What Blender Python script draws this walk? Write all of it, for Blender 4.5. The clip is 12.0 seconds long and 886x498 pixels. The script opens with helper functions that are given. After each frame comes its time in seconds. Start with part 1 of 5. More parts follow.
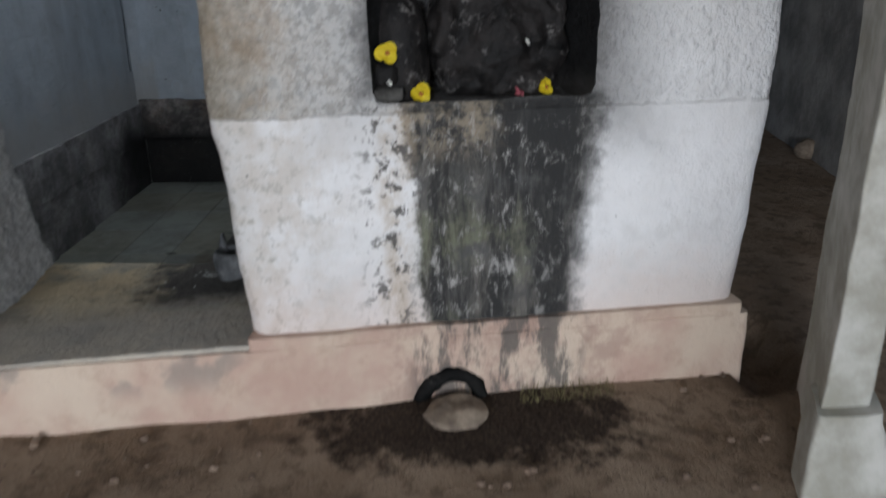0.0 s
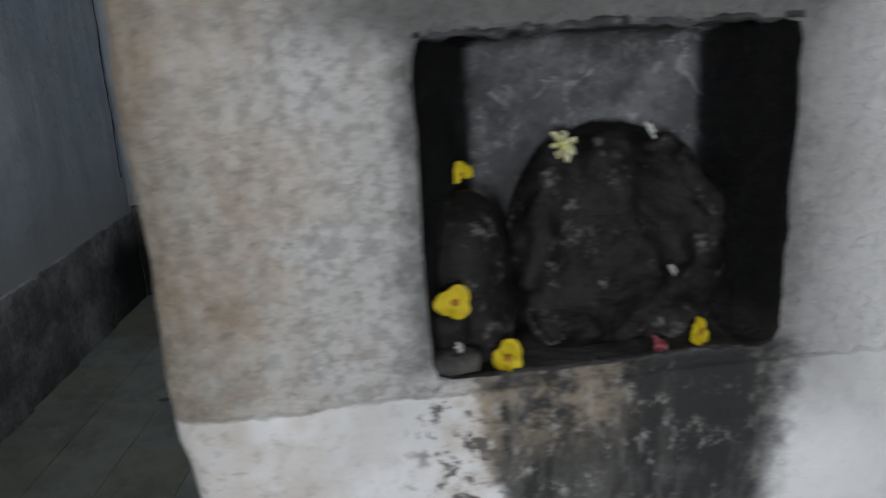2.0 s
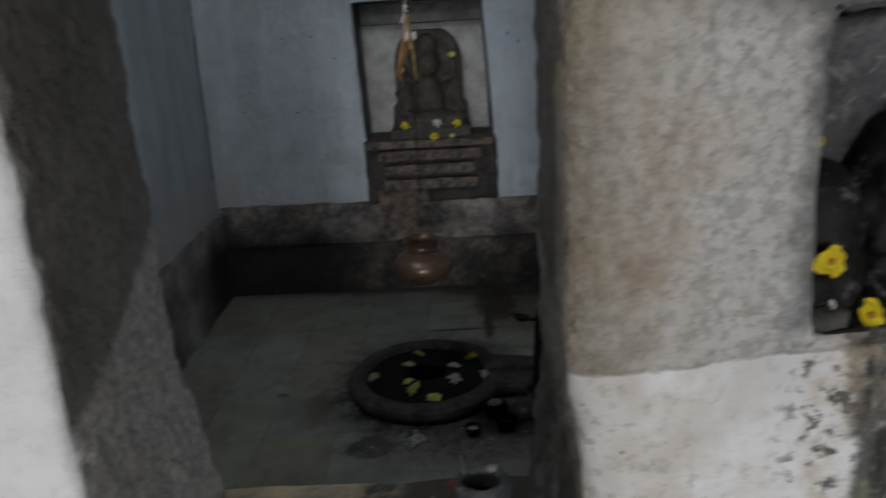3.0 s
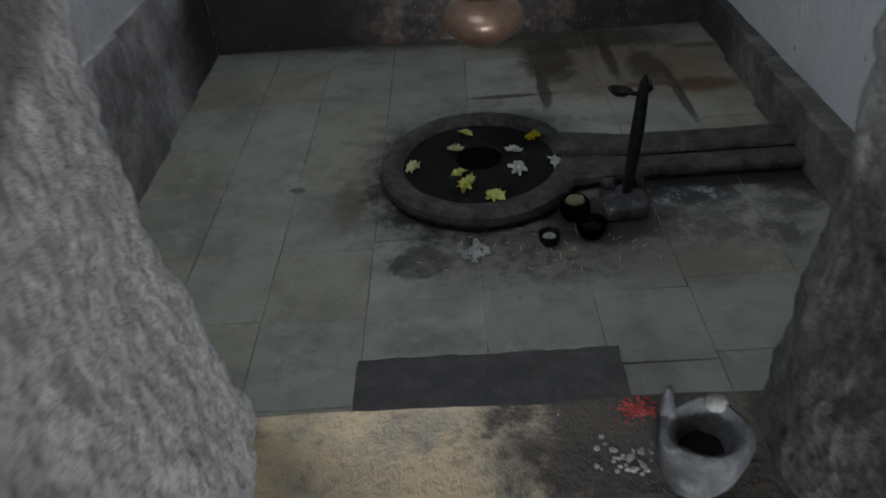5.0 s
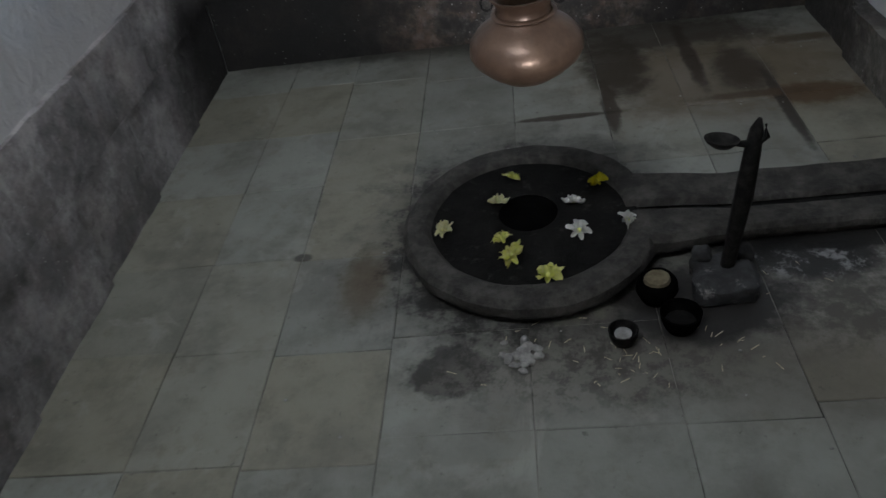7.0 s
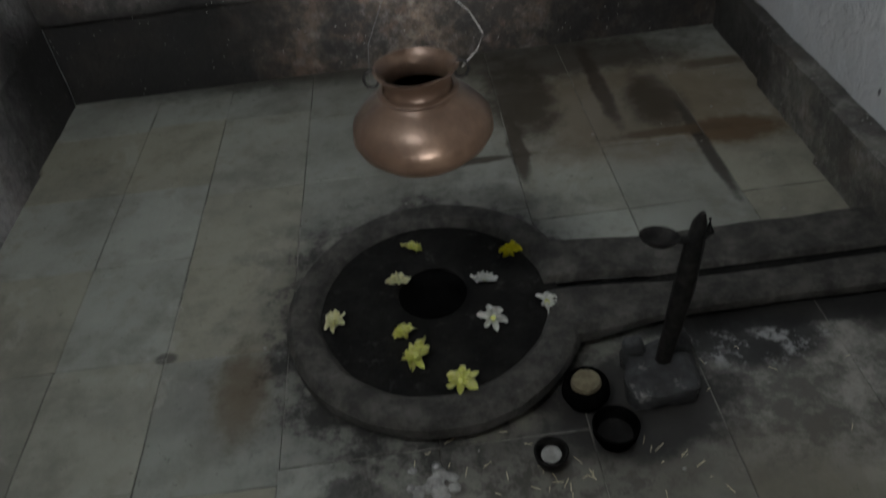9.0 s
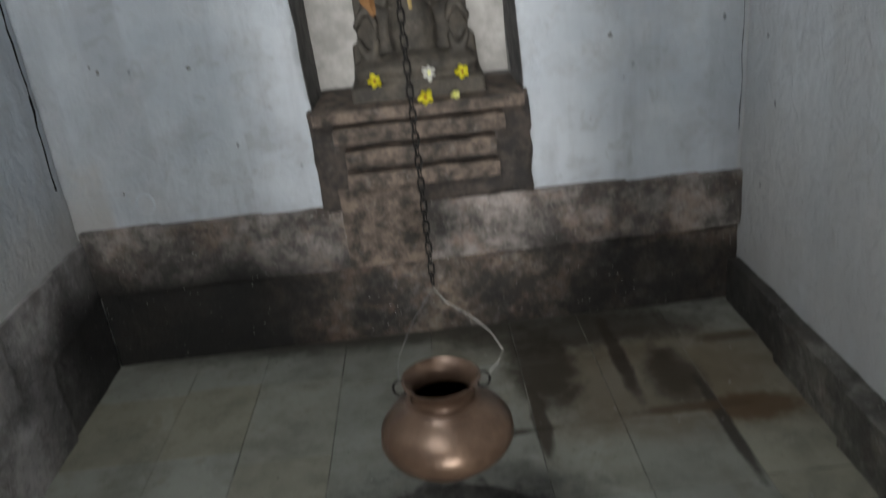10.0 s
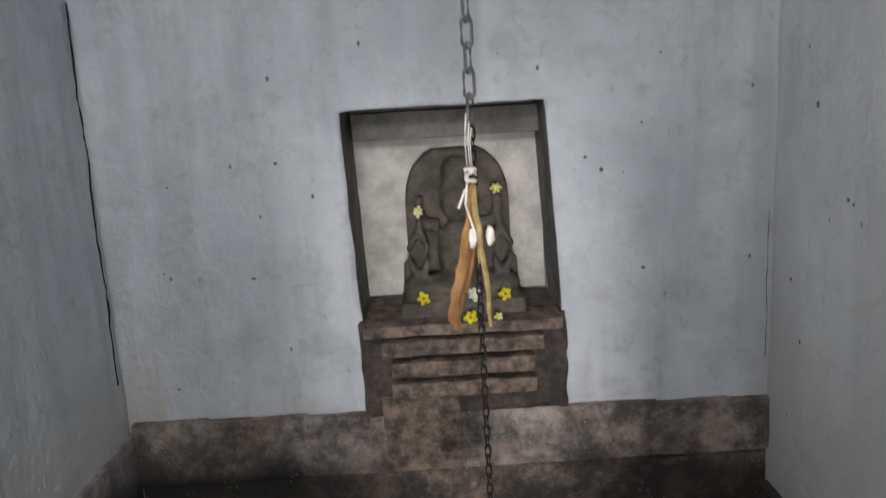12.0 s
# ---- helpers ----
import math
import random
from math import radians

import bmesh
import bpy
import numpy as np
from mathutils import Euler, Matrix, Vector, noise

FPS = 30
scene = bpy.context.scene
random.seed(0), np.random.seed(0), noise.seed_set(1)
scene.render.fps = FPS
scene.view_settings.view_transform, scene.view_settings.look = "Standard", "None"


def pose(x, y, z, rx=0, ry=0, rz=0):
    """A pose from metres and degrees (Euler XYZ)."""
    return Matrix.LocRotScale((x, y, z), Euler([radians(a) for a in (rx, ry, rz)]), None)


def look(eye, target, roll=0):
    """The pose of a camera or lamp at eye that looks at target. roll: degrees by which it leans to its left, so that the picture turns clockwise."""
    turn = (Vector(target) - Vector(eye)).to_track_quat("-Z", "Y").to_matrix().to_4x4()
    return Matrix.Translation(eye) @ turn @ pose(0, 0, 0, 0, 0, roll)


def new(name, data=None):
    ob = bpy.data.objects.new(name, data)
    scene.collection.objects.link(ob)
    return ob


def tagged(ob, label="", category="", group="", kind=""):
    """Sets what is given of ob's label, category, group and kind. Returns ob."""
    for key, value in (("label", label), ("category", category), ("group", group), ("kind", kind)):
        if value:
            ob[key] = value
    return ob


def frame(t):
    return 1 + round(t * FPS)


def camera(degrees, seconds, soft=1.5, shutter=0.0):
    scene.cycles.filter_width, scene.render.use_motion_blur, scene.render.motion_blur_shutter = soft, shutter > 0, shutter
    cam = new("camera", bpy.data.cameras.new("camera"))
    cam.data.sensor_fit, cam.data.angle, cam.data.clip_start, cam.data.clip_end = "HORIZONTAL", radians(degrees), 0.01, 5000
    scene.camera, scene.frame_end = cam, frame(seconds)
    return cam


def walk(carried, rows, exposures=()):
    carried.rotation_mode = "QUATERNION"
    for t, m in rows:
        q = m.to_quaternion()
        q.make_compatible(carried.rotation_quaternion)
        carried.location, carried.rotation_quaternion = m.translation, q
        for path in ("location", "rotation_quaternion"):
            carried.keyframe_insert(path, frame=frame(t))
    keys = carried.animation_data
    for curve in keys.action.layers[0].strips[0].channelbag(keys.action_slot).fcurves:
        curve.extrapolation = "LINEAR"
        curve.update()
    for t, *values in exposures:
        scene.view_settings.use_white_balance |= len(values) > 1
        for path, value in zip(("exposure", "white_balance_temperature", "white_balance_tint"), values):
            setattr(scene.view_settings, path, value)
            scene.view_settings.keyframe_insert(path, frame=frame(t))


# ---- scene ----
cam = camera(60.5, 12.0, 1.5, 0.5)
PATH = [
    (0, (0.226, -2.02, 1.251), (0.2, -0.151, 0.54), -0.9),
    (0.5, (0.229, -1.674, 1.432), (0.227, 0.199, 0.73), -2.6),
    (1, (0.286, -1.352, 1.52), (0.231, 0.544, 0.885), -4.1),
    (1.5, (0.306, -1.177, 1.519), (0.192, 0.723, 0.905), -4.7),
    (2, (0.075, -1.14, 1.485), (0.025, 0.767, 0.887), -3.1),
    (2.5, (-0.353, -1.197, 1.459), (-0.242, 0.722, 0.91), -2.6),
    (3, (-0.582, -1.247, 1.466), (-0.638, 0.669, 0.895), -3.5),
    (3.5, (-0.659, -1.005, 1.341), (-0.941, 0.85, 0.65), -6.7),
    (3.7, (-0.705, -0.955, 1.312), (-0.988, 0.869, 0.54), -7.1),
    (5.3, (-0.933, -0.071, 1.179), (-0.975, 1.49, -0.07), -4.6),
    (5.5, (-0.929, 0.032, 1.132), (-1.001, 1.557, -0.161), -5.8),
    (6, (-0.879, 0.251, 1.169), (-1.044, 1.746, -0.15), -8.5),
    (6.5, (-0.823, 0.377, 1.187), (-1.083, 1.954, -0.014), -10.7),
    (6.7, (-0.834, 0.467, 1.161), (-1.095, 2.044, -0.042), -10.4),
    (8.3, (-0.799, 1.075, 1.063), (-0.833, 2.507, -0.332), -7.4),
    (8.5, (-0.796, 1.106, 1.065), (-0.81, 2.553, -0.315), -6.8),
    (9, (-0.806, 1.147, 1.129), (-0.797, 2.67, -0.168), -7.1),
    (9.5, (-0.781, 1.091, 1.249), (-0.784, 2.752, 0.135), -8.0),
    (10, (-0.775, 1.129, 1.343), (-0.768, 2.969, 0.56), -6.4),
    (10.5, (-0.821, 1.106, 1.417), (-0.822, 3.006, 0.791), -5.1),
    (11, (-0.828, 1.064, 1.491), (-0.831, 2.991, 0.956), -4.2),
    (11.5, (-0.84, 1.03, 1.603), (-0.847, 2.973, 1.128), -3.7),
    (12, (-0.876, 1.023, 1.732), (-0.876, 2.979, 1.313), -3.5),
]
EXPOSURES = [(0, -0.75, 6080, 10), (1.0, -1.0, 6120, 9), (1.5, -1.0, 6100, 9), (2.0, -1.0, 6150, 9), (2.5, -1.3, 6500, 10), (3.0, -1.2, 6450, 10), (3.7, -0.7, 6300, 10), (5.3, 0.28, 6300, 12), (6.7, 0.32, 6420, 13), (8.3, 0.28, 6650, 11), (9.5, 0.38, 6850, 10), (10.5, 0.45, 7000, 11), (12, 0.43, 7150, 15)]
walk(cam, [(t, look(eye, target, roll)) for t, eye, target, roll in PATH], EXPOSURES)

# ---- world and large lights ----
world = bpy.data.worlds.new("sky")
scene.world = world
world.use_nodes = True
wt = world.node_tree
sky = wt.nodes.new("ShaderNodeTexSky")
sky.sky_type, sky.sun_disc = "NISHITA", False
sky.sun_elevation, sky.sun_rotation = radians(50), radians(150)
wt.links.new(sky.outputs[0], wt.nodes["Background"].inputs[0])
wt.nodes["Background"].inputs[1].default_value = 0.12
sun = new("sun", bpy.data.lights.new("sun", "SUN"))
sun.data.energy, sun.data.angle, sun.data.color = 2.5, radians(0.5), (1.0, 0.95, 0.88)
sun.matrix_world = look((2, -6, 8), (0.3, -4.5, 0))
# Two area lamps outside stand in for daylight; no openings are built for them.
side_daylight = new("hall_opening_light", bpy.data.lights.new("hall_opening_light", "AREA"))
side_daylight.data.shape, side_daylight.data.size, side_daylight.data.size_y = "RECTANGLE", 3.6, 2.1
side_daylight.data.energy, side_daylight.data.color = 170.0, (0.95, 0.97, 1.0)
side_daylight.matrix_world = look((3.4, -6.6, 1.45), (-0.4, 0.0, 0.9))
front_light = new("front_opening_light", bpy.data.lights.new("front_opening_light", "AREA"))
front_light.data.shape, front_light.data.size, front_light.data.size_y = "RECTANGLE", 1.4, 1.4
front_light.data.energy, front_light.data.color = 740.0, (0.95, 0.97, 1.0)
front_light.matrix_world = look((-1.0, -8.8, 1.6), (-0.78, 0.0, 0.9))
# Fill lamp in an unseen high opening, both added to brighten the room.
fill_light = new("ventilator_light", bpy.data.lights.new("ventilator_light", "AREA"))
fill_light.data.shape, fill_light.data.size, fill_light.data.size_y = "RECTANGLE", 1.25, 0.38
fill_light.data.energy, fill_light.data.color = 56.0, (0.91, 0.96, 1.0)
fill_light.matrix_world = look((-1.55, 0.70, 2.93), (0.3, 4.0, 0.2))


# ---- materials ----
class Nodes:
    """A small wrapper that chains shader nodes."""

    def __init__(self, name, rough=0.8, metal=0.0):
        self.mat = bpy.data.materials.new(name)
        self.mat.use_nodes = True
        self.t = self.mat.node_tree
        self.b = self.t.nodes["Principled BSDF"]
        self.b.inputs["Roughness"].default_value = rough
        self.b.inputs["Metallic"].default_value = metal
        self.co = self.t.nodes.new("ShaderNodeTexCoord").outputs["Object"]

    def put(self, sock, v):
        if isinstance(v, bpy.types.NodeSocket):
            self.t.links.new(v, sock)
        elif v is not None:
            sock.default_value = v

    def scaled(self, sx, sy, sz, co=None):
        n = self.t.nodes.new("ShaderNodeMapping")
        n.inputs["Scale"].default_value = (sx, sy, sz)
        self.put(n.inputs["Vector"], co or self.co)
        return n.outputs[0]

    def noise(self, scale, detail=4, rough=0.6, co=None, distort=0.0):
        n = self.t.nodes.new("ShaderNodeTexNoise")
        n.inputs["Scale"].default_value, n.inputs["Detail"].default_value = scale, detail
        n.inputs["Roughness"].default_value, n.inputs["Distortion"].default_value = rough, distort
        self.put(n.inputs["Vector"], co or self.co)
        return n.outputs["Fac"]

    def voronoi(self, scale, co=None, feature="F1"):
        n = self.t.nodes.new("ShaderNodeTexVoronoi")
        n.feature = feature
        n.inputs["Scale"].default_value = scale
        self.put(n.inputs["Vector"], co or self.co)
        return n.outputs["Distance"]

    def ramp(self, v, lo, hi, a=0.0, b=1.0):
        n = self.t.nodes.new("ShaderNodeMapRange")
        n.interpolation_type = "SMOOTHSTEP"
        for i, x in zip(("Value", "From Min", "From Max", "To Min", "To Max"), (v, lo, hi, a, b)):
            self.put(n.inputs[i], x)
        return n.outputs[0]

    def math(self, op, a, b=None, c=None):
        n = self.t.nodes.new("ShaderNodeMath")
        n.operation = op
        for s, v in zip(n.inputs, (a, b, c)):
            self.put(s, v)
        return n.outputs[0]

    def mul(self, *vs):
        out = vs[0]
        for v in vs[1:]:
            out = self.math("MULTIPLY", out, v)
        return out

    def mix(self, f, a, b):
        n = self.t.nodes.new("ShaderNodeMix")
        n.data_type = "RGBA"
        self.put(n.inputs[0], f)
        for s, v in ((n.inputs[6], a), (n.inputs[7], b)):
            self.put(s, (*v, 1) if isinstance(v, tuple) else v)
        return n.outputs[2]

    def xyz(self):
        n = self.t.nodes.new("ShaderNodeSeparateXYZ")
        self.put(n.inputs[0], self.co)
        return n.outputs[0], n.outputs[1], n.outputs[2]

    def rand(self):
        return self.t.nodes.new("ShaderNodeObjectInfo").outputs["Random"]

    def island(self):
        return self.t.nodes.new("ShaderNodeNewGeometry").outputs["Random Per Island"]

    def done(self, colour, height=None, depth=0.004, rough=None, strength=1.0):
        self.put(self.b.inputs["Base Color"], (*colour, 1) if isinstance(colour, tuple) else colour)
        if rough is not None:
            self.put(self.b.inputs["Roughness"], rough)
        if height is not None:
            n = self.t.nodes.new("ShaderNodeBump")
            n.inputs["Distance"].default_value, n.inputs["Strength"].default_value = depth, strength
            self.put(n.inputs["Height"], height)
            self.put(self.b.inputs["Normal"], n.outputs[0])
        return self.mat


def make_whitewash():
    """Limewashed plaster of the facade, with lichen specks and the oily stain that runs down below the niche."""
    m = Nodes("whitewash_plaster", 0.85)
    u, v, z = m.xyz()
    big, mid, fine = m.noise(2.2, 4), m.noise(11, 5, 0.65), m.noise(48, 5, 0.75)
    grain = m.noise(130, 3, 0.7)
    col = m.mix(m.ramp(big, 0.35, 0.7), (0.75, 0.745, 0.745), (0.63, 0.62, 0.61))
    # worn, sandy grey upper part with coarse mottling
    up = m.ramp(m.math("ADD", z, m.mul(m.math("SUBTRACT", mid, 0.5), 0.03)), 0.862, 0.874)
    left = m.ramp(m.math("ADD", u, m.mul(m.math("SUBTRACT", big, 0.5), 0.5)), 0.75, -0.1)
    worn = m.mul(up, m.math("ADD", m.mul(left, 0.92), 0.08), m.ramp(u, -1.1, -0.8))
    col = m.mix(m.mul(worn, 0.68), col, m.mix(m.ramp(u, -0.10, -0.36), (0.50, 0.495, 0.48), (0.27, 0.24, 0.185)))
    col = m.mix(m.mul(worn, m.ramp(m.noise(36, 5, 0.7), 0.47, 0.57), 0.62), col, (0.27, 0.267, 0.255))
    col = m.mix(m.mul(m.ramp(mid, 0.5, 0.72), 0.35), col, (0.50, 0.49, 0.47))
    tan = m.mul(m.ramp(m.math("ADD", u, m.mul(m.math("SUBTRACT", big, 0.5), 0.4)), 0.05, -0.25), m.ramp(u, -1.0, -0.8), m.ramp(m.noise(6, 6, 0.7), 0.40, 0.62))
    col = m.mix(m.mul(tan, 0.45), col, (0.43, 0.35, 0.265))
    # lichen towards the door side
    side = m.mul(m.ramp(m.math("ADD", u, m.mul(m.math("SUBTRACT", big, 0.5), 0.8)), 0.0, -0.36), m.ramp(u, -1.2, -0.8, 0.2, 1.0))
    lich = m.mul(side, m.ramp(m.noise(30, 6, 0.75), 0.52, 0.62))
    col = m.mix(m.mul(lich, 0.6), col, (0.27, 0.26, 0.225))
    # brown run-off on the door side of the worn part
    run = m.mul(m.ramp(u, -0.12, -0.34), m.ramp(u, -1.0, -0.8), up, m.ramp(m.noise(1.0, 6, 0.7, m.scaled(7, 1, 2.2), 0.6), 0.46, 0.6))
    col = m.mix(m.mul(run, 0.65), col, (0.27, 0.20, 0.135))
    corner = m.mul(m.ramp(m.math("ADD", u, m.mul(m.math("SUBTRACT", mid, 0.5), 0.3)), -0.24, -0.41), m.ramp(u, -1.0, -0.8), m.math("ADD", m.mul(up, 0.65), 0.35), m.ramp(fine, 0.35, 0.6, 1.0, 0.6))
    col = m.mix(m.mul(corner, 0.8), col, (0.15, 0.122, 0.08))
    above = m.mul(m.ramp(m.math("ADD", z, m.mul(m.math("SUBTRACT", mid, 0.5), 0.3)), 1.36, 1.56), m.ramp(u, -0.15, 0.1), m.ramp(u, 0.9, 0.6))
    col = m.mix(m.mul(above, 0.6), col, (0.24, 0.235, 0.225))
    # dark specks of two sizes
    speck = m.mul(m.ramp(m.voronoi(21, m.scaled(1, 1, 0.8)), m.ramp(fine, 0.3, 0.7, 0.04, 0.17), 0.03), m.ramp(m.noise(5, 3), 0.54, 0.66))
    col = m.mix(m.mul(speck, 0.85), col, (0.10, 0.10, 0.09))
    tiny = m.mul(m.ramp(m.voronoi(75), 0.14, 0.06), m.ramp(m.noise(8, 3), 0.5, 0.6))
    col = m.mix(m.mul(tiny, 0.6), col, (0.20, 0.20, 0.19))
    # brown damp near the plinth
    low = m.ramp(m.math("ADD", z, m.mul(mid, 0.3)), 0.66, 0.36)
    col = m.mix(m.mul(low, 0.5), col, (0.60, 0.47, 0.40))
    # soot round the niche mouth, widest on the far side and above
    du = m.math("ABSOLUTE", m.math("SUBTRACT", u, 0.315))
    dz = m.math("ABSOLUTE", m.math("SUBTRACT", z, 1.20))
    rim = m.math("MAXIMUM", m.math("SUBTRACT", du, 0.315), m.math("SUBTRACT", dz, 0.27))
    rim = m.math("ADD", rim, m.mul(m.math("SUBTRACT", mid, 0.5), 0.14))
    rim = m.math("ADD", rim, m.mul(m.math("SUBTRACT", fine, 0.5), 0.07))
    right = m.math("MAXIMUM", m.ramp(u, 0.5, 0.66, 0.25, 0.75), m.ramp(z, 1.38, 1.5))
    col = m.mix(m.mul(m.ramp(rim, 0.30, 0.0), right, 0.9), col, (0.09, 0.087, 0.083))
    col = m.mix(m.mul(m.ramp(rim, 0.055, -0.02), 0.85), col, (0.10, 0.098, 0.095))
    # the stain
    wob = m.math("ADD", m.mul(m.math("SUBTRACT", m.noise(7, 5, 0.7), 0.5), 0.14), m.mul(m.math("SUBTRACT", fine, 0.5), 0.05))
    us = m.math("ADD", u, wob)
    taper = m.ramp(z, 0.25, 0.9, 0.035, -0.01)
    inside = m.mul(m.ramp(m.math("SUBTRACT", us, taper), 0.09, 0.13), m.ramp(m.math("ADD", us, taper), 0.68, 0.58), m.ramp(z, 0.93, 0.885))
    streak = m.noise(1.0, 6, 0.72, m.scaled(9, 1, 1.6), 0.35)
    patch = m.noise(7, 7, 0.8)
    flake = m.noise(1.0, 8, 0.82, m.scaled(24, 1, 13), 0.4)
    col = m.mix(m.mul(inside, 0.95), col, m.mix(m.ramp(patch, 0.42, 0.60), (0.045, 0.045, 0.042), (0.13, 0.12, 0.10)))
    col = m.mix(m.mul(inside, m.ramp(m.noise(5, 5, 0.7), 0.46, 0.6), m.ramp(us, 0.55, 0.36), m.ramp(z, 0.75, 0.5), 0.8), col, (0.15, 0.155, 0.10))
    dk = m.math("ADD", m.mul(streak, 0.6), m.mul(patch, 0.4))
    dk = m.math("ADD", dk, m.mul(m.ramp(us, 0.42, 0.54), 0.065))
    dk = m.math("ADD", dk, m.mul(m.ramp(z, 0.5, 0.8), 0.06))
    col = m.mix(m.mul(inside, m.ramp(dk, 0.44, 0.58), 0.95), col, (0.016, 0.016, 0.016))
    crust = m.mul(inside, m.ramp(us, 0.40, 0.30), m.ramp(z, 0.70, 0.82), m.ramp(m.noise(15, 6, 0.75), 0.42, 0.58))
    col = m.mix(m.mul(crust, 0.75), col, (0.27, 0.225, 0.165))
    pale = m.ramp(m.math("ADD", flake, m.mul(m.math("SUBTRACT", patch, 0.5), 0.5)), 0.52, 0.68)
    col = m.mix(m.mul(inside, pale, m.ramp(us, 0.60, 0.42, 0.45, 1.0), 0.85), col, (0.37, 0.36, 0.34))
    edge = m.mul(m.ramp(us, -0.07, 0.04), m.ramp(us, 0.15, 0.09), m.ramp(z, 0.93, 0.86), m.ramp(m.noise(24, 6, 0.75), 0.53, 0.58))
    warm = m.mul(m.ramp(us, 0.0, 0.06), m.ramp(us, 0.14, 0.09), m.ramp(z, 0.91, 0.85), m.ramp(patch, 0.38, 0.6))
    col = m.mix(m.mul(warm, 0.7), col, (0.40, 0.32, 0.23))
    col = m.mix(m.mul(edge, 0.92), col, (0.07, 0.065, 0.06))
    pebbly = m.mul(m.noise(32, 3.5, 0.6), m.math("ADD", m.mul(up, m.mul(m.ramp(u, -1.1, -0.8), 1.2)), 0.45))
    h = m.math("ADD", m.mul(mid, 0.5), m.math("ADD", pebbly, m.mul(grain, 0.15)))
    return m.done(col, h, 0.015, strength=1.0)


def make_plinth():
    m = Nodes("peach_plinth_plaster", 0.85)
    u, v, z = m.xyz()
    big, mid, fine = m.noise(3, 4), m.noise(13, 5), m.noise(60, 3)
    col = m.mix(m.ramp(big, 0.35, 0.65), (0.46, 0.315, 0.25), (0.58, 0.47, 0.37))
    col = m.mix(m.mul(m.ramp(mid, 0.52, 0.7), 0.5), col, (0.40, 0.28, 0.21))
    stain = m.mul(m.ramp(u, 0.06, 0.14), m.ramp(u, 0.66, 0.58), m.ramp(m.noise(8, 5, 0.7, m.scaled(2, 1, 0.7)), 0.42, 0.58))
    col = m.mix(m.mul(m.ramp(u, -0.1, 0.1), m.ramp(u, 0.95, 0.7), m.ramp(m.noise(9, 6, 0.75), 0.42, 0.6), 0.6), col, (0.33, 0.215, 0.17))
    col = m.mix(m.mul(stain, 0.85), col, (0.09, 0.083, 0.075))
    door = m.mul(m.ramp(u, -0.35, -0.45), m.ramp(m.noise(5, 4), 0.5, 0.6), m.ramp(z, 0.06, 0.16))
    col = m.mix(m.mul(door, 0.7), col, (0.25, 0.22, 0.19))
    return m.done(col, m.math("ADD", mid, m.mul(fine, 0.4)), 0.008)


def make_cement():
    """Coarse grey cement render of the door reveals, one side darkened by soot and painted shade."""
    m = Nodes("grey_cement_render", 0.85)
    u, v, z = m.xyz()
    big, mid, fine = m.noise(2.0, 4), m.noise(14, 6, 0.7), m.noise(34, 5, 0.75)
    lump = m.voronoi(38)
    col = m.mix(m.ramp(big, 0.3, 0.7), (0.30, 0.292, 0.28), (0.44, 0.43, 0.41))
    col = m.mix(m.mul(m.ramp(mid, 0.5, 0.66), 0.6), col, (0.17, 0.165, 0.155))
    col = m.mix(m.mul(m.ramp(fine, 0.55, 0.68), 0.5), col, (0.54, 0.535, 0.52))
    col = m.mix(m.mul(m.ramp(m.noise(5, 5), 0.55, 0.68), 0.4), col, (0.36, 0.29, 0.21))
    # left reveal paler below a sloping line and darker above it
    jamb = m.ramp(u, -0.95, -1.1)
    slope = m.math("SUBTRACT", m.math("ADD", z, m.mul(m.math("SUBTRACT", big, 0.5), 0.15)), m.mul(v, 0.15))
    pale_low = m.mul(jamb, m.ramp(slope, 0.87, 0.83))
    col = m.mix(m.mul(pale_low, 0.8), col, m.mix(m.ramp(fine, 0.4, 0.6), (0.46, 0.45, 0.44), (0.80, 0.79, 0.77)))
    col = m.mix(m.mul(jamb, m.math("SUBTRACT", 1.0, pale_low), 0.6), col, m.mix(m.ramp(mid, 0.4, 0.6), (0.15, 0.148, 0.142), (0.27, 0.265, 0.255)))
    col = m.mix(m.mul(pale_low, m.ramp(lump, 0.5, 0.2), 0.45), col, (0.72, 0.71, 0.69))
    # right reveal: soot by the lamp, deepened to stand in for its shade
    soot = m.mul(m.ramp(u, -0.8, -0.6), m.ramp(m.math("ADD", z, m.mul(m.math("SUBTRACT", mid, 0.5), 1.2)), 1.5, 0.7))
    col = m.mix(m.mul(soot, m.ramp(fine, 0.3, 0.65, 1.0, 0.75), 0.95), col, (0.03, 0.029, 0.027))
    patch = m.mul(m.ramp(u, -0.8, -0.6), m.ramp(z, 0.95, 0.925), m.ramp(m.math("ADD", z, m.mul(m.math("SUBTRACT", mid, 0.5), 0.4)), 0.62, 0.80))
    col = m.mix(m.mul(patch, 0.6), col, m.mix(m.ramp(fine, 0.4, 0.6), (0.30, 0.295, 0.285), (0.52, 0.515, 0.50)))
    brown = m.mul(m.ramp(u, -0.8, -0.6), m.ramp(v, 0.22, 0.02), m.ramp(m.noise(6, 5, 0.7), 0.42, 0.6))
    col = m.mix(m.mul(brown, 0.6), col, (0.30, 0.235, 0.165))
    h = m.math("ADD", m.mul(mid, 0.7), m.math("ADD", m.mul(fine, 0.8), m.mul(lump, -0.35)))
    return m.done(col, h, 0.022)


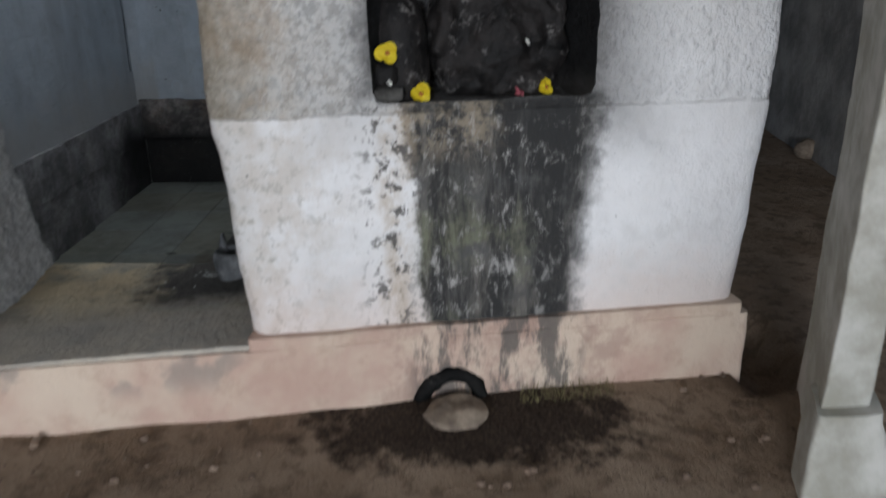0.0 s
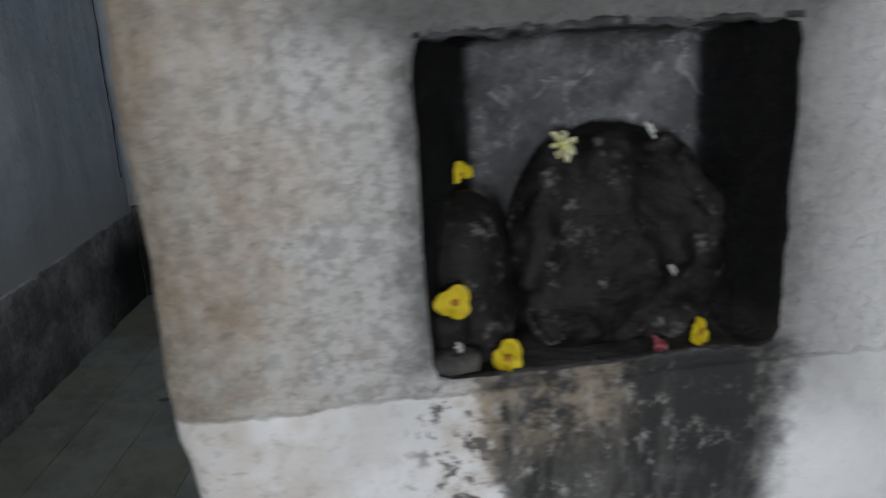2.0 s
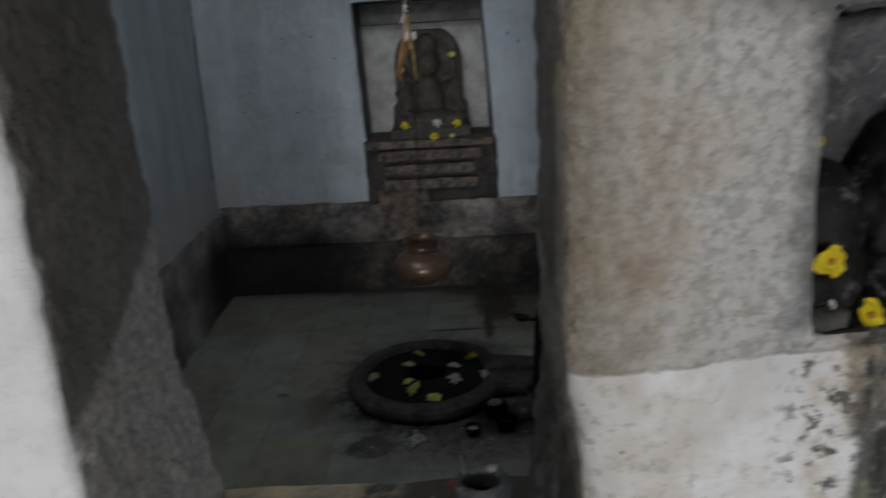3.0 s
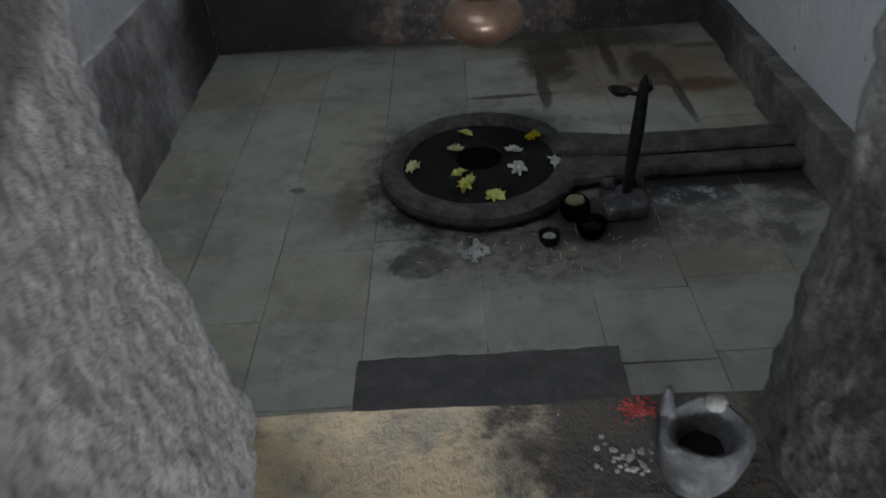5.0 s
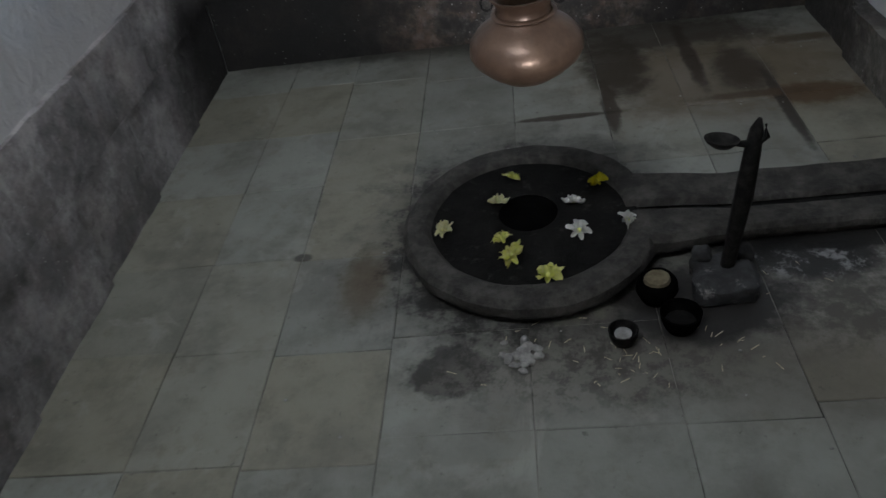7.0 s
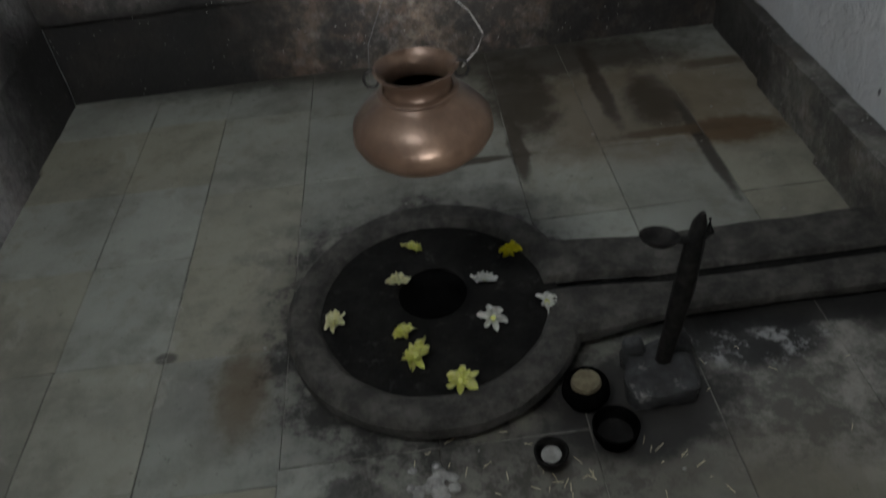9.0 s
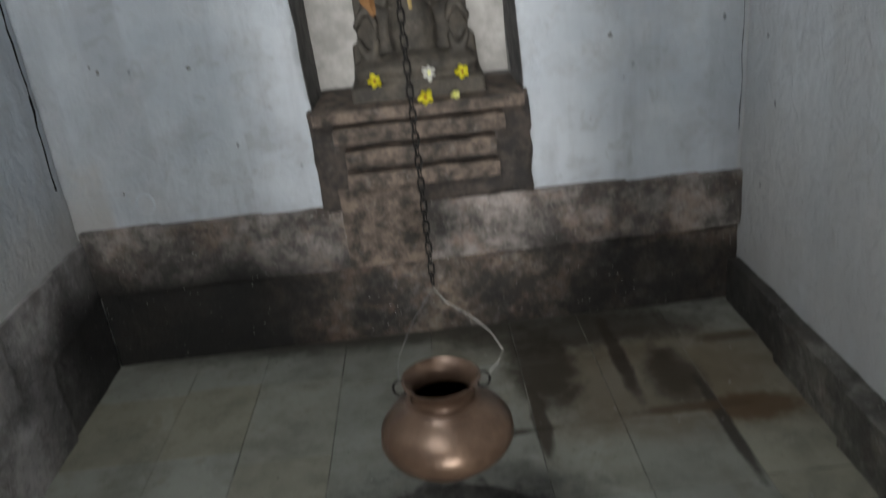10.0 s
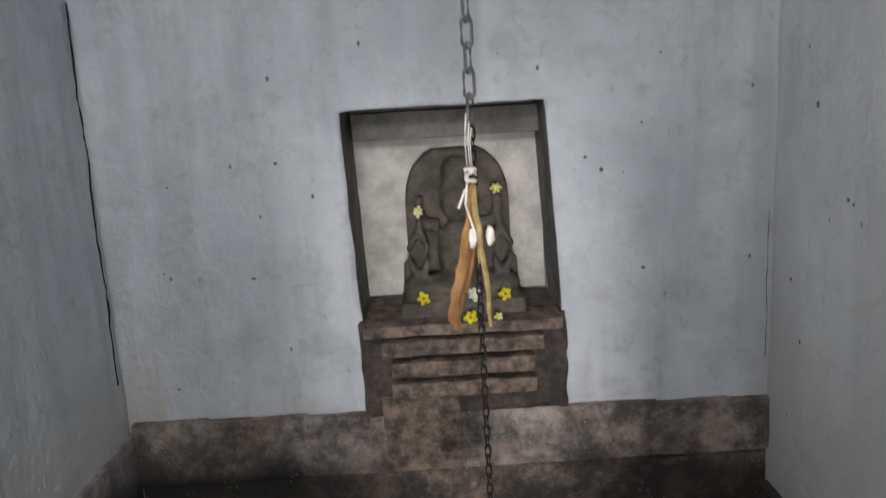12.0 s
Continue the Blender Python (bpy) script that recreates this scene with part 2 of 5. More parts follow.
def make_room_wall():
    """Bluish distemper of the inner room, lumpy, patchy and damp."""
    m = Nodes("blue_grey_distemper", 0.8)
    big, mid, fine = m.noise(1.3, 5, 0.65), m.noise(5, 7, 0.7), m.noise(40, 5, 0.7)
    lump = m.noise(9, 3, 0.5, distort=1.2)
    drip = m.noise(1.0, 5, 0.6, m.scaled(3.2, 3.2, 0.35))
    col = m.mix(m.ramp(big, 0.3, 0.7), (0.46, 0.51, 0.565), (0.60, 0.64, 0.685))
    col = m.mix(m.mul(m.ramp(drip, 0.46, 0.60), 0.42), col, (0.335, 0.36, 0.395))
    col = m.mix(m.mul(m.ramp(mid, 0.46, 0.74), 0.5), col, (0.36, 0.37, 0.385))
    col = m.mix(m.mul(m.ramp(m.noise(3, 7, 0.75), 0.50, 0.68), 0.35), col, (0.63, 0.64, 0.665))
    col = m.mix(m.mul(m.ramp(lump, 0.6, 0.72), 0.3), col, (0.30, 0.31, 0.31))
    x, y, z = m.xyz()
    flank = m.math("MAXIMUM", m.ramp(x, -2.30, -2.36), m.ramp(x, 0.70, 0.76))
    # east wall painted paler and warmer, to stand in for light on it
    col = m.mix(m.mul(m.ramp(x, 0.70, 0.76), 0.6), col, (0.64, 0.625, 0.595))
    rub = m.mul(flank, m.ramp(m.math("ADD", z, m.mul(m.math("SUBTRACT", mid, 0.5), 0.9)), 0.62, 0.12))
    col = m.mix(m.mul(rub, 0.75), col, (0.46, 0.44, 0.42))
    pit = m.mul(m.ramp(m.voronoi(7, m.scaled(1.2, 1.2, 0.7)), 0.085, 0.03), m.ramp(m.noise(3, 2), 0.46, 0.56))
    col = m.mix(m.mul(pit, 0.85), col, (0.08, 0.08, 0.085))
    h = m.math("ADD", m.mul(mid, 0.8), m.math("ADD", m.mul(fine, 0.07), m.mul(lump, 0.6)))
    # courses that press through the distemper
    face = m.t.nodes.new("ShaderNodeCombineXYZ")
    m.put(face.inputs[0], m.math("ADD", m.math("ADD", x, y), m.mul(mid, 0.06)))
    m.put(face.inputs[1], m.math("ADD", z, m.mul(lump, 0.05)))
    brick = m.t.nodes.new("ShaderNodeTexBrick")
    for key, val in (("Scale", 1.0), ("Mortar Size", 0.022), ("Mortar Smooth", 1.0), ("Brick Width", 0.42), ("Row Height", 0.17)):
        brick.inputs[key].default_value = val
    m.put(brick.inputs["Vector"], face.outputs[0])
    joint = m.mul(brick.outputs["Fac"], m.ramp(big, 0.42, 0.6))
    col = m.mix(m.mul(joint, m.ramp(mid, 0.42, 0.58), 0.14), col, (0.36, 0.375, 0.395))
    h = m.math("SUBTRACT", h, m.mul(joint, 0.07))
    return m.done(col, m.math("SUBTRACT", h, m.mul(pit, 0.6)), 0.023, strength=0.9)


def make_dado(name, lo, hi, rust, soot):
    """Rubbed plaster over stone, smeared with soot, rust-coloured patches and small white chips."""
    m = Nodes(name, 0.75)
    x, y, z = m.xyz()
    big, mid, fine = m.noise(2.4, 5, 0.65), m.noise(9, 6, 0.7), m.noise(50, 4, 0.7)
    col = m.mix(m.ramp(big, 0.36, 0.6), lo, hi)
    col = m.mix(m.mul(m.ramp(m.noise(4.5, 5, 0.7), 0.46, 0.62), rust), col, (0.30, 0.19, 0.135))
    col = m.mix(m.mul(m.ramp(m.noise(16, 6, 0.75), 0.42, 0.74), 0.5), col, (0.40, 0.375, 0.36))
    col = m.mix(m.mul(m.ramp(m.noise(3.5, 8, 0.78), 0.38, 0.60), soot), col, (0.025, 0.024, 0.023))
    col = m.mix(m.mul(m.ramp(m.noise(22, 5, 0.75), 0.54, 0.64), 0.5 * soot), col, (0.03, 0.028, 0.027))
    # soot in the far corner, with the low corner's shade painted in
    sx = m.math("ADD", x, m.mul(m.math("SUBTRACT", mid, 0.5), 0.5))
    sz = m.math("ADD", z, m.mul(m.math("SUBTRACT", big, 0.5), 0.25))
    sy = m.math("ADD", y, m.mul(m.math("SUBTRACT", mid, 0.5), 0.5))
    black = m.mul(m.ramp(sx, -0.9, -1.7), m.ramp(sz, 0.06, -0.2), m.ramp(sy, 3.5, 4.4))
    # the low eastern part darkens too
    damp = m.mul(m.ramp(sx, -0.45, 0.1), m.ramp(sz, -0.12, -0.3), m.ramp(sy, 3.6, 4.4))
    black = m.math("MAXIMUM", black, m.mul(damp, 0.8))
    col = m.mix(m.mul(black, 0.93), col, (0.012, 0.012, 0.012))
    chip = m.mul(m.ramp(m.voronoi(34), 0.14, 0.07), m.ramp(m.noise(6, 3), 0.5, 0.6))
    col = m.mix(m.mul(chip, 0.7), col, (0.58, 0.57, 0.55))
    return m.done(col, m.math("ADD", mid, m.mul(fine, 0.3)), 0.018)


def make_floor_tile():
    m = Nodes("green_grey_stone_flag", 0.6)
    u, v, z = m.xyz()
    geo = m.t.nodes.new("ShaderNodeNewGeometry").outputs["Position"]
    sep = m.t.nodes.new("ShaderNodeSeparateXYZ")
    m.put(sep.inputs[0], geo)
    x, y = sep.outputs[0], sep.outputs[1]
    big, mid, fine = m.noise(2.2, 5, 0.6, geo), m.noise(9, 6, 0.7, geo), m.noise(60, 4, 0.6, geo)
    r = m.rand()
    col = m.mix(r, (0.215, 0.222, 0.198), (0.285, 0.294, 0.262))
    col = m.mix(m.ramp(m.math("FRACT", m.mul(r, 7.3)), 0.5, 0.8), col, m.mix(0.55, col, (0.25, 0.228, 0.16)))
    col = m.mix(m.mul(m.ramp(big, 0.45, 0.7), 0.5), col, (0.12, 0.115, 0.10))
    col = m.mix(m.mul(m.ramp(mid, 0.54, 0.7), 0.45), col, (0.15, 0.135, 0.10))
    col = m.mix(m.mul(m.ramp(m.noise(4, 7, 0.7, geo), 0.42, 0.72), 0.6), col, (0.10, 0.095, 0.075))
    col = m.mix(m.mul(m.ramp(m.noise(28, 5, 0.75, geo), 0.62, 0.70), 0.6), col, (0.06, 0.055, 0.045))
    col = m.mix(m.mul(m.ramp(m.noise(3, 6, 0.7, m.scaled(1, 1, 1, geo), 0.6), 0.56, 0.66), 0.35), col, (0.36, 0.36, 0.32))
    dark = (0.028, 0.027, 0.026)

    def blot(cx, cy, rx, ry, soft, amount, tint, c):
        d = m.math("SQRT", m.math("ADD", m.math("POWER", m.math("DIVIDE", m.math("SUBTRACT", x, cx), rx), 2.0), m.math("POWER", m.math("DIVIDE", m.math("SUBTRACT", y, cy), ry), 2.0)))
        d = m.math("ADD", d, m.mul(m.math("SUBTRACT", mid, 0.5), 1.1))
        return m.mix(m.mul(m.ramp(d, 1.0, 1.0 - soft), amount), c, tint)

    col = blot(-0.85, 2.88, 0.78, 0.80, 0.5, 0.85, (0.055, 0.053, 0.048), col)
    col = blot(-1.115, 2.195, 0.15, 0.12, 0.25, 0.9, dark, col)
    col = blot(-0.45, 2.28, 0.55, 0.30, 0.6, 0.85, (0.06, 0.057, 0.05), col)
    cement = m.mix(m.ramp(m.noise(6, 7, 0.75, geo), 0.4, 0.62), (0.075, 0.072, 0.064), (0.27, 0.26, 0.235))
    col = blot(0.30, 2.42, 0.85, 0.36, 0.5, 0.9, cement, col)
    smear = m.mix(m.ramp(m.noise(13, 7, 0.78, geo), 0.50, 0.64), (0.018, 0.018, 0.018), (0.26, 0.265, 0.265))
    col = blot(0.06, 2.60, 0.32, 0.13, 0.5, 0.95, smear, col)
    col = blot(-0.1, 2.1, 0.6, 0.3, 0.8, 0.45, (0.10, 0.085, 0.06), col)
    mottle = m.mix(m.ramp(m.noise(17, 6, 0.75, geo), 0.44, 0.60), (0.19, 0.18, 0.155), (0.04, 0.036, 0.028))
    col = blot(-0.75, 2.16, 0.70, 0.22, 0.7, 0.55, mottle, col)
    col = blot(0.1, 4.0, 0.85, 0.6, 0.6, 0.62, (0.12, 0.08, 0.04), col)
    # dark strip along the foot of the north wall
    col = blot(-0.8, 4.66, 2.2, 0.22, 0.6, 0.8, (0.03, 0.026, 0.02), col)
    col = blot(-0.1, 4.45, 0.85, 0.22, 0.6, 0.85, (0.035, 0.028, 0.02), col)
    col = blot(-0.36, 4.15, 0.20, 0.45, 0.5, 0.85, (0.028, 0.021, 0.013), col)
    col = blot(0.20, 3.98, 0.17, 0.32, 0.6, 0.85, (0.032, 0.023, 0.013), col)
    col = blot(0.45, 3.70, 0.28, 0.13, 0.5, 0.85, (0.085, 0.046, 0.018), col)
    col = blot(-0.44, 3.75, 0.045, 0.32, 0.4, 0.9, (0.04, 0.03, 0.02), col)
    col = blot(-0.65, 3.695, 0.27, 0.03, 0.4, 0.9, (0.04, 0.03, 0.02), col)
    col = blot(-1.44, 2.65, 0.12, 0.26, 0.7, 0.8, (0.10, 0.075, 0.045), col)
    col = blot(-1.705, 2.82, 0.045, 0.03, 0.4, 0.85, (0.05, 0.045, 0.04), col)
    col = blot(0.0, 4.2, 0.05, 0.5, 0.5, 0.9, (0.035, 0.026, 0.018), col)
    col = blot(0.285, 3.62, 0.035, 0.5, 0.5, 0.9, (0.03, 0.024, 0.018), col)
    col = blot(0.20, 3.73, 0.35, 0.045, 0.5, 0.85, (0.07, 0.045, 0.022), col)
    col = blot(0.55, 4.25, 0.2, 0.06, 0.6, 0.8, (0.07, 0.045, 0.022), col)
    col = blot(0.62, 2.62, 0.35, 0.14, 0.6, 0.9, (0.02, 0.019, 0.018), col)
    col = blot(-0.32, 2.42, 0.34, 0.23, 0.4, 0.95, (0.018, 0.017, 0.016), col)
    # black ring and strip: shade under the basin's rim and spout, painted in
    col = blot(-0.85, 2.87, 0.56, 0.58, 0.2, 0.9, (0.016, 0.015, 0.014), col)
    col = blot(0.25, 2.68, 0.75, 0.07, 0.4, 0.95, (0.012, 0.012, 0.012), col)
    wet = m.ramp(m.noise(1.2, 3, 0.5, geo), 0.4, 0.65, 0.62, 0.38)
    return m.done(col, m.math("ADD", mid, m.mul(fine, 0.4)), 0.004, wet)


def make_grout():
    m = Nodes("dark_joint_mortar", 0.9)
    n = m.noise(20, 5)
    return m.done(m.mix(m.ramp(m.noise(3.0, 5, 0.7), 0.42, 0.62), (0.045, 0.042, 0.036), (0.24, 0.235, 0.21)), n, 0.006)


def make_black_stone(name, lo, hi, rough=0.55, ash=0.0, depth=0.008, gloss=0.5):
    m = Nodes(name, rough)
    m.b.inputs["Specular IOR Level"].default_value = gloss
    mid, fine = m.noise(12, 6, 0.7), m.noise(60, 4, 0.7)
    col = m.mix(m.ramp(mid, 0.35, 0.7), lo, hi)
    if ash:
        col = m.mix(m.mul(m.ramp(m.noise(16, 6, 0.75), 0.56, 0.68), ash), col, (0.42, 0.40, 0.38))
    return m.done(col, m.math("ADD", mid, m.mul(fine, 0.5)), depth, m.ramp(mid, 0.3, 0.7, rough - 0.12, rough + 0.12))


def make_niche_plaster():
    """Sooty plaster inside the facade niche, with the shade of its sides painted in."""
    m = Nodes("sooty_shaded_niche_plaster", 0.9)
    m.b.inputs["Specular IOR Level"].default_value = 0.02
    u, v, z = m.xyz()
    mid, fine = m.noise(10, 6, 0.7), m.noise(60, 5, 0.7)
    ring = m.noise(14, 6, 0.75, distort=1.5)
    col = m.mix(m.ramp(mid, 0.35, 0.65), (0.09, 0.09, 0.093), (0.18, 0.18, 0.185))
    col = m.mix(m.mul(m.ramp(ring, 0.54, 0.62), 0.6), col, (0.36, 0.36, 0.365))
    col = m.mix(m.mul(m.ramp(m.noise(6, 6, 0.75), 0.5, 0.62), 0.6), col, (0.05, 0.05, 0.05))
    # side walls near black and foot darker, for shade in the recess
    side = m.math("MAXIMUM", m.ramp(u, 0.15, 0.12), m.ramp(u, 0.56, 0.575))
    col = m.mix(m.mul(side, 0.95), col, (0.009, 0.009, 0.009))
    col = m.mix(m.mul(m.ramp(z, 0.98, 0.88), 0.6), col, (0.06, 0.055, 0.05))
    return m.done(col, m.math("ADD", mid, fine), 0.012)


def make_dirt():
    m = Nodes("packed_brown_earth", 0.95)
    m.b.inputs["Specular IOR Level"].default_value = 0.15
    big, mid, fine = m.noise(2.0, 5), m.noise(12, 6, 0.7), m.noise(90, 4, 0.7)
    col = m.mix(m.ramp(big, 0.35, 0.65), (0.26, 0.185, 0.125), (0.40, 0.305, 0.22))
    col = m.mix(m.mul(m.ramp(mid, 0.48, 0.62), 0.6), col, (0.12, 0.082, 0.055))
    col = m.mix(m.mul(m.ramp(m.noise(30, 5, 0.75), 0.58, 0.66), 0.5), col, (0.32, 0.25, 0.19))
    x, y, z = m.xyz()
    d = m.math("SQRT", m.math("ADD", m.math("POWER", m.math("DIVIDE", m.math("SUBTRACT", x, 0.27), 0.50), 2.0), m.math("POWER", m.math("DIVIDE", m.math("SUBTRACT", y, -0.13), 0.23), 2.0)))
    d = m.math("ADD", d, m.mul(m.math("SUBTRACT", m.noise(7, 7, 0.75), 0.5), 2.2))
    col = m.mix(m.mul(m.ramp(d, 1.15, 0.75), 0.92), col, m.mix(m.ramp(fine, 0.4, 0.65), (0.010, 0.008, 0.007), (0.075, 0.05, 0.035)))
    return m.done(col, m.math("ADD", mid, m.mul(fine, 0.5)), 0.05)


def make_plain(name, a, b, scale=20, rough=0.6, metal=0.0, depth=0.0):
    m = Nodes(name, rough, metal)
    n = m.noise(scale, 5, 0.65)
    col = m.mix(m.ramp(n, 0.35, 0.68), a, b)
    return m.done(col, n if depth else None, depth or 0.001)


def make_sill():
    m = Nodes("worn_threshold_cement", 0.85)
    u, v, z = m.xyz()
    big, mid, fine = m.noise(3.5, 6, 0.7), m.noise(11, 6, 0.7), m.noise(50, 4, 0.7)
    col = m.mix(m.ramp(big, 0.36, 0.62), (0.38, 0.335, 0.26), (0.66, 0.55, 0.37))
    col = m.mix(m.mul(m.ramp(mid, 0.5, 0.66), 0.55), col, (0.16, 0.14, 0.115))
    soot = m.ramp(m.math("ADD", u, m.mul(m.math("SUBTRACT", mid, 0.5), 0.5)), -0.88, -0.68)
    soot = m.mul(soot, m.ramp(v, 0.26, 0.48))
    col = m.mix(m.mul(soot, 0.93), col, (0.035, 0.033, 0.032))
    grey = m.ramp(m.math("ADD", v, m.mul(m.math("SUBTRACT", mid, 0.5), 0.5)), 0.5, 0.2)
    col = m.mix(m.mul(grey, 0.7), col, (0.46, 0.435, 0.395))
    worn = m.mul(m.ramp(v, 0.42, 0.6), m.ramp(u, -0.78, -0.9), m.ramp(m.noise(7, 5, 0.7), 0.4, 0.6))
    col = m.mix(m.mul(worn, 0.6), col, (0.66, 0.52, 0.32))
    return m.done(col, m.math("ADD", mid, m.mul(fine, 0.5)), 0.022)


WHITEWASH, PLINTH, CEMENT, ROOM = make_whitewash(), make_plinth(), make_cement(), make_room_wall()
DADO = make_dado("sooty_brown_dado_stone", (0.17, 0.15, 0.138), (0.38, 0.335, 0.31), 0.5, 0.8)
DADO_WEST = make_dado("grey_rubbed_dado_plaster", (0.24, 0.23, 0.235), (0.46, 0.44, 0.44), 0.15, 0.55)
# Lower course: a darker copy of the dado, for dirt and ledge shade.
DADO_LOW = make_dado("dirty_shaded_dado_stone", (0.045, 0.039, 0.034), (0.19, 0.145, 0.11), 0.55, 0.9)
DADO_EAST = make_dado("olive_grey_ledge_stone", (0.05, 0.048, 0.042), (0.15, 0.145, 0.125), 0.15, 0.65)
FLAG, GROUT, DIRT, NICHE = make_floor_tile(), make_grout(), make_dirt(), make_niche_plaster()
IDOL = make_black_stone("oiled_black_stone", (0.005, 0.0048, 0.0048), (0.024, 0.021, 0.020), 0.55, 0.26, 0.008, 0.14)
BASIN = make_black_stone("worn_dark_basalt", (0.026, 0.025, 0.023), (0.092, 0.088, 0.080), 0.75, 0.06, 0.012, 0.25)
PIT = make_black_stone("wet_black_basalt", (0.006, 0.006, 0.006), (0.017, 0.0165, 0.0155), 0.7, 0.06, 0.006, 0.06)
THRONE = make_black_stone("sooty_brown_stone", (0.03, 0.025, 0.021), (0.23, 0.175, 0.14), 0.75, 0.22, 0.012)
FLANKSTONE = make_black_stone("shaded_flank_stone", (0.018, 0.016, 0.015), (0.085, 0.068, 0.058), 0.75, 0.08)
DEITY = make_black_stone("greenish_carved_stone", (0.032, 0.028, 0.023), (0.11, 0.096, 0.078), 0.75, 0.06)
SLAB = make_black_stone("dark_slate_slab", (0.042, 0.040, 0.039), (0.095, 0.09, 0.087), 0.75, 0.03)
SILL = make_sill()
PANEL = make_plain("stained_white_niche_plaster", (0.36, 0.35, 0.33), (0.58, 0.57, 0.55), 6, 0.85, 0, 0.006)
DARK_PLASTER = make_plain("dark_grey_plaster", (0.10, 0.10, 0.098), (0.19, 0.185, 0.18), 8, 0.85, 0, 0.006)
COPPER = make_plain("dusty_old_copper", (0.085, 0.053, 0.037), (0.185, 0.120, 0.082), 5, 0.36, 0.45, 0.006)
IRON = make_plain("dark_iron", (0.010, 0.010, 0.010), (0.028, 0.026, 0.025), 30, 0.55, 0.2, 0.002)
IRON.node_tree.nodes["Principled BSDF"].inputs["Specular IOR Level"].default_value = 0.06
CHAIN = make_plain("grey_iron", (0.10, 0.10, 0.10), (0.17, 0.17, 0.17), 60, 0.5, 0.5)
STEEL = make_plain("dull_steel", (0.35, 0.35, 0.34), (0.5, 0.5, 0.5), 30, 0.35, 0.9)
THREAD = make_plain("white_cotton", (0.52, 0.50, 0.46), (0.68, 0.66, 0.62), 60, 0.9)
YELLOW = make_plain("yellow_petal", (0.80, 0.62, 0.01), (0.86, 0.72, 0.03), 40, 0.6)
LEMON = make_plain("lemon_petal", (0.78, 0.70, 0.02), (0.86, 0.80, 0.06), 40, 0.6)
CENTRE = make_plain("orange_flower_throat", (0.28, 0.10, 0.01), (0.45, 0.18, 0.01), 60, 0.7)
CREAM = make_plain("cream_petal", (0.82, 0.80, 0.46), (0.88, 0.87, 0.66), 40, 0.6)
PALE = make_plain("white_petal", (0.82, 0.83, 0.78), (0.88, 0.88, 0.85), 40, 0.6)
LIME = make_plain("yellow_green_petal", (0.78, 0.80, 0.22), (0.86, 0.85, 0.42), 40, 0.6)
PINK = make_plain("faded_pink_petal", (0.40, 0.09, 0.12), (0.48, 0.16, 0.18), 40, 0.7)
RED = make_plain("red_kumkum_powder", (0.22, 0.028, 0.026), (0.36, 0.07, 0.065), 30, 0.9, 0, 0.004)
DRYLEAF = make_plain("dry_brown_leaf", (0.16, 0.075, 0.026), (0.29, 0.15, 0.055), 14, 0.8, 0, 0.003)
STALK = make_plain("ochre_dry_stalk", (0.22, 0.155, 0.055), (0.36, 0.27, 0.11), 40, 0.8)
INCENSE = make_plain("pale_burnt_stick", (0.50, 0.43, 0.28), (0.68, 0.61, 0.45), 40, 0.8)
ASHSTONE = make_black_stone("sooty_ash_smeared_stone", (0.012, 0.0125, 0.013), (0.06, 0.062, 0.065), 0.8, 0.45)
OCHRE = make_plain("dull_ochre_residue", (0.09, 0.075, 0.045), (0.17, 0.145, 0.09), 25, 0.9, 0, 0.006)
VOID = make_black_stone("near_black_stone", (0.002, 0.002, 0.002), (0.005, 0.005, 0.005), 0.85, 0.0, 0.004, 0.0)
LAMPSTONE = make_black_stone("grey_lamp_stone", (0.035, 0.037, 0.039), (0.14, 0.145, 0.15), 0.75, 0.4)
ASH = make_plain("grey_ash", (0.20, 0.20, 0.19), (0.36, 0.355, 0.34), 30, 0.95, 0, 0.006)
PEBBLE = make_plain("pale_earthy_stone", (0.13, 0.10, 0.075), (0.27, 0.215, 0.16), 14, 0.9, 0, 0.006)
CLOD = make_plain("brown_clods", (0.09, 0.06, 0.042), (0.25, 0.18, 0.13), 9, 0.95)
GRASS = make_plain("dry_grass", (0.10, 0.085, 0.035), (0.20, 0.17, 0.08), 30, 0.9)
OUTWALL = make_plain("weathered_grey_wall", (0.17, 0.163, 0.155), (0.34, 0.325, 0.305), 3, 0.9, 0, 0.02)
PILLAR = make_plain("grey_white_pillar_plaster", (0.27, 0.26, 0.215), (0.46, 0.45, 0.41), 5, 0.85, 0, 0.008)
CEIL = make_plain("grey_ceiling_plaster", (0.40, 0.40, 0.39), (0.52, 0.52, 0.50), 3, 0.9, 0, 0.006)


# ---- mesh helpers ----
def finish(name, bm, mat, smooth=True):
    me = bpy.data.meshes.new(name)
    bmesh.ops.recalc_face_normals(bm, faces=bm.faces)
    bm.to_mesh(me)
    bm.free()
    for mm in mat if isinstance(mat, (list, tuple)) else [mat]:
        me.materials.append(mm)
    if smooth:
        for p in me.polygons:
            p.use_smooth = True
        me.set_sharp_from_angle(angle=radians(55))
    return me


def part(name, bm, mat, parent, label="", smooth=True):
    ob = new(name, finish(name, bm, mat, smooth))
    ob.parent = parent
    return tagged(ob, label)


def thing(name, bm, mat, label, category, kind="", group="", smooth=True, at=None):
    ob = new(name, finish(name, bm, mat, smooth))
    if at is not None:
        ob.matrix_world = at
    return tagged(ob, label, category, group, kind)


def root(name, label, category, at, kind="", group=""):
    ob = new(name)
    ob.empty_display_size = 0.05
    ob.matrix_world = at
    return tagged(ob, label, category, group, kind)


def wobble(p, freq, amp):
    v = noise.noise_vector(Vector(p) * freq)
    w = noise.noise_vector(Vector(p) * freq * 3.1)
    x = noise.noise_vector(Vector(p) * freq * 9.0)
    return (v + w * 0.45 + x * 0.34) * amp


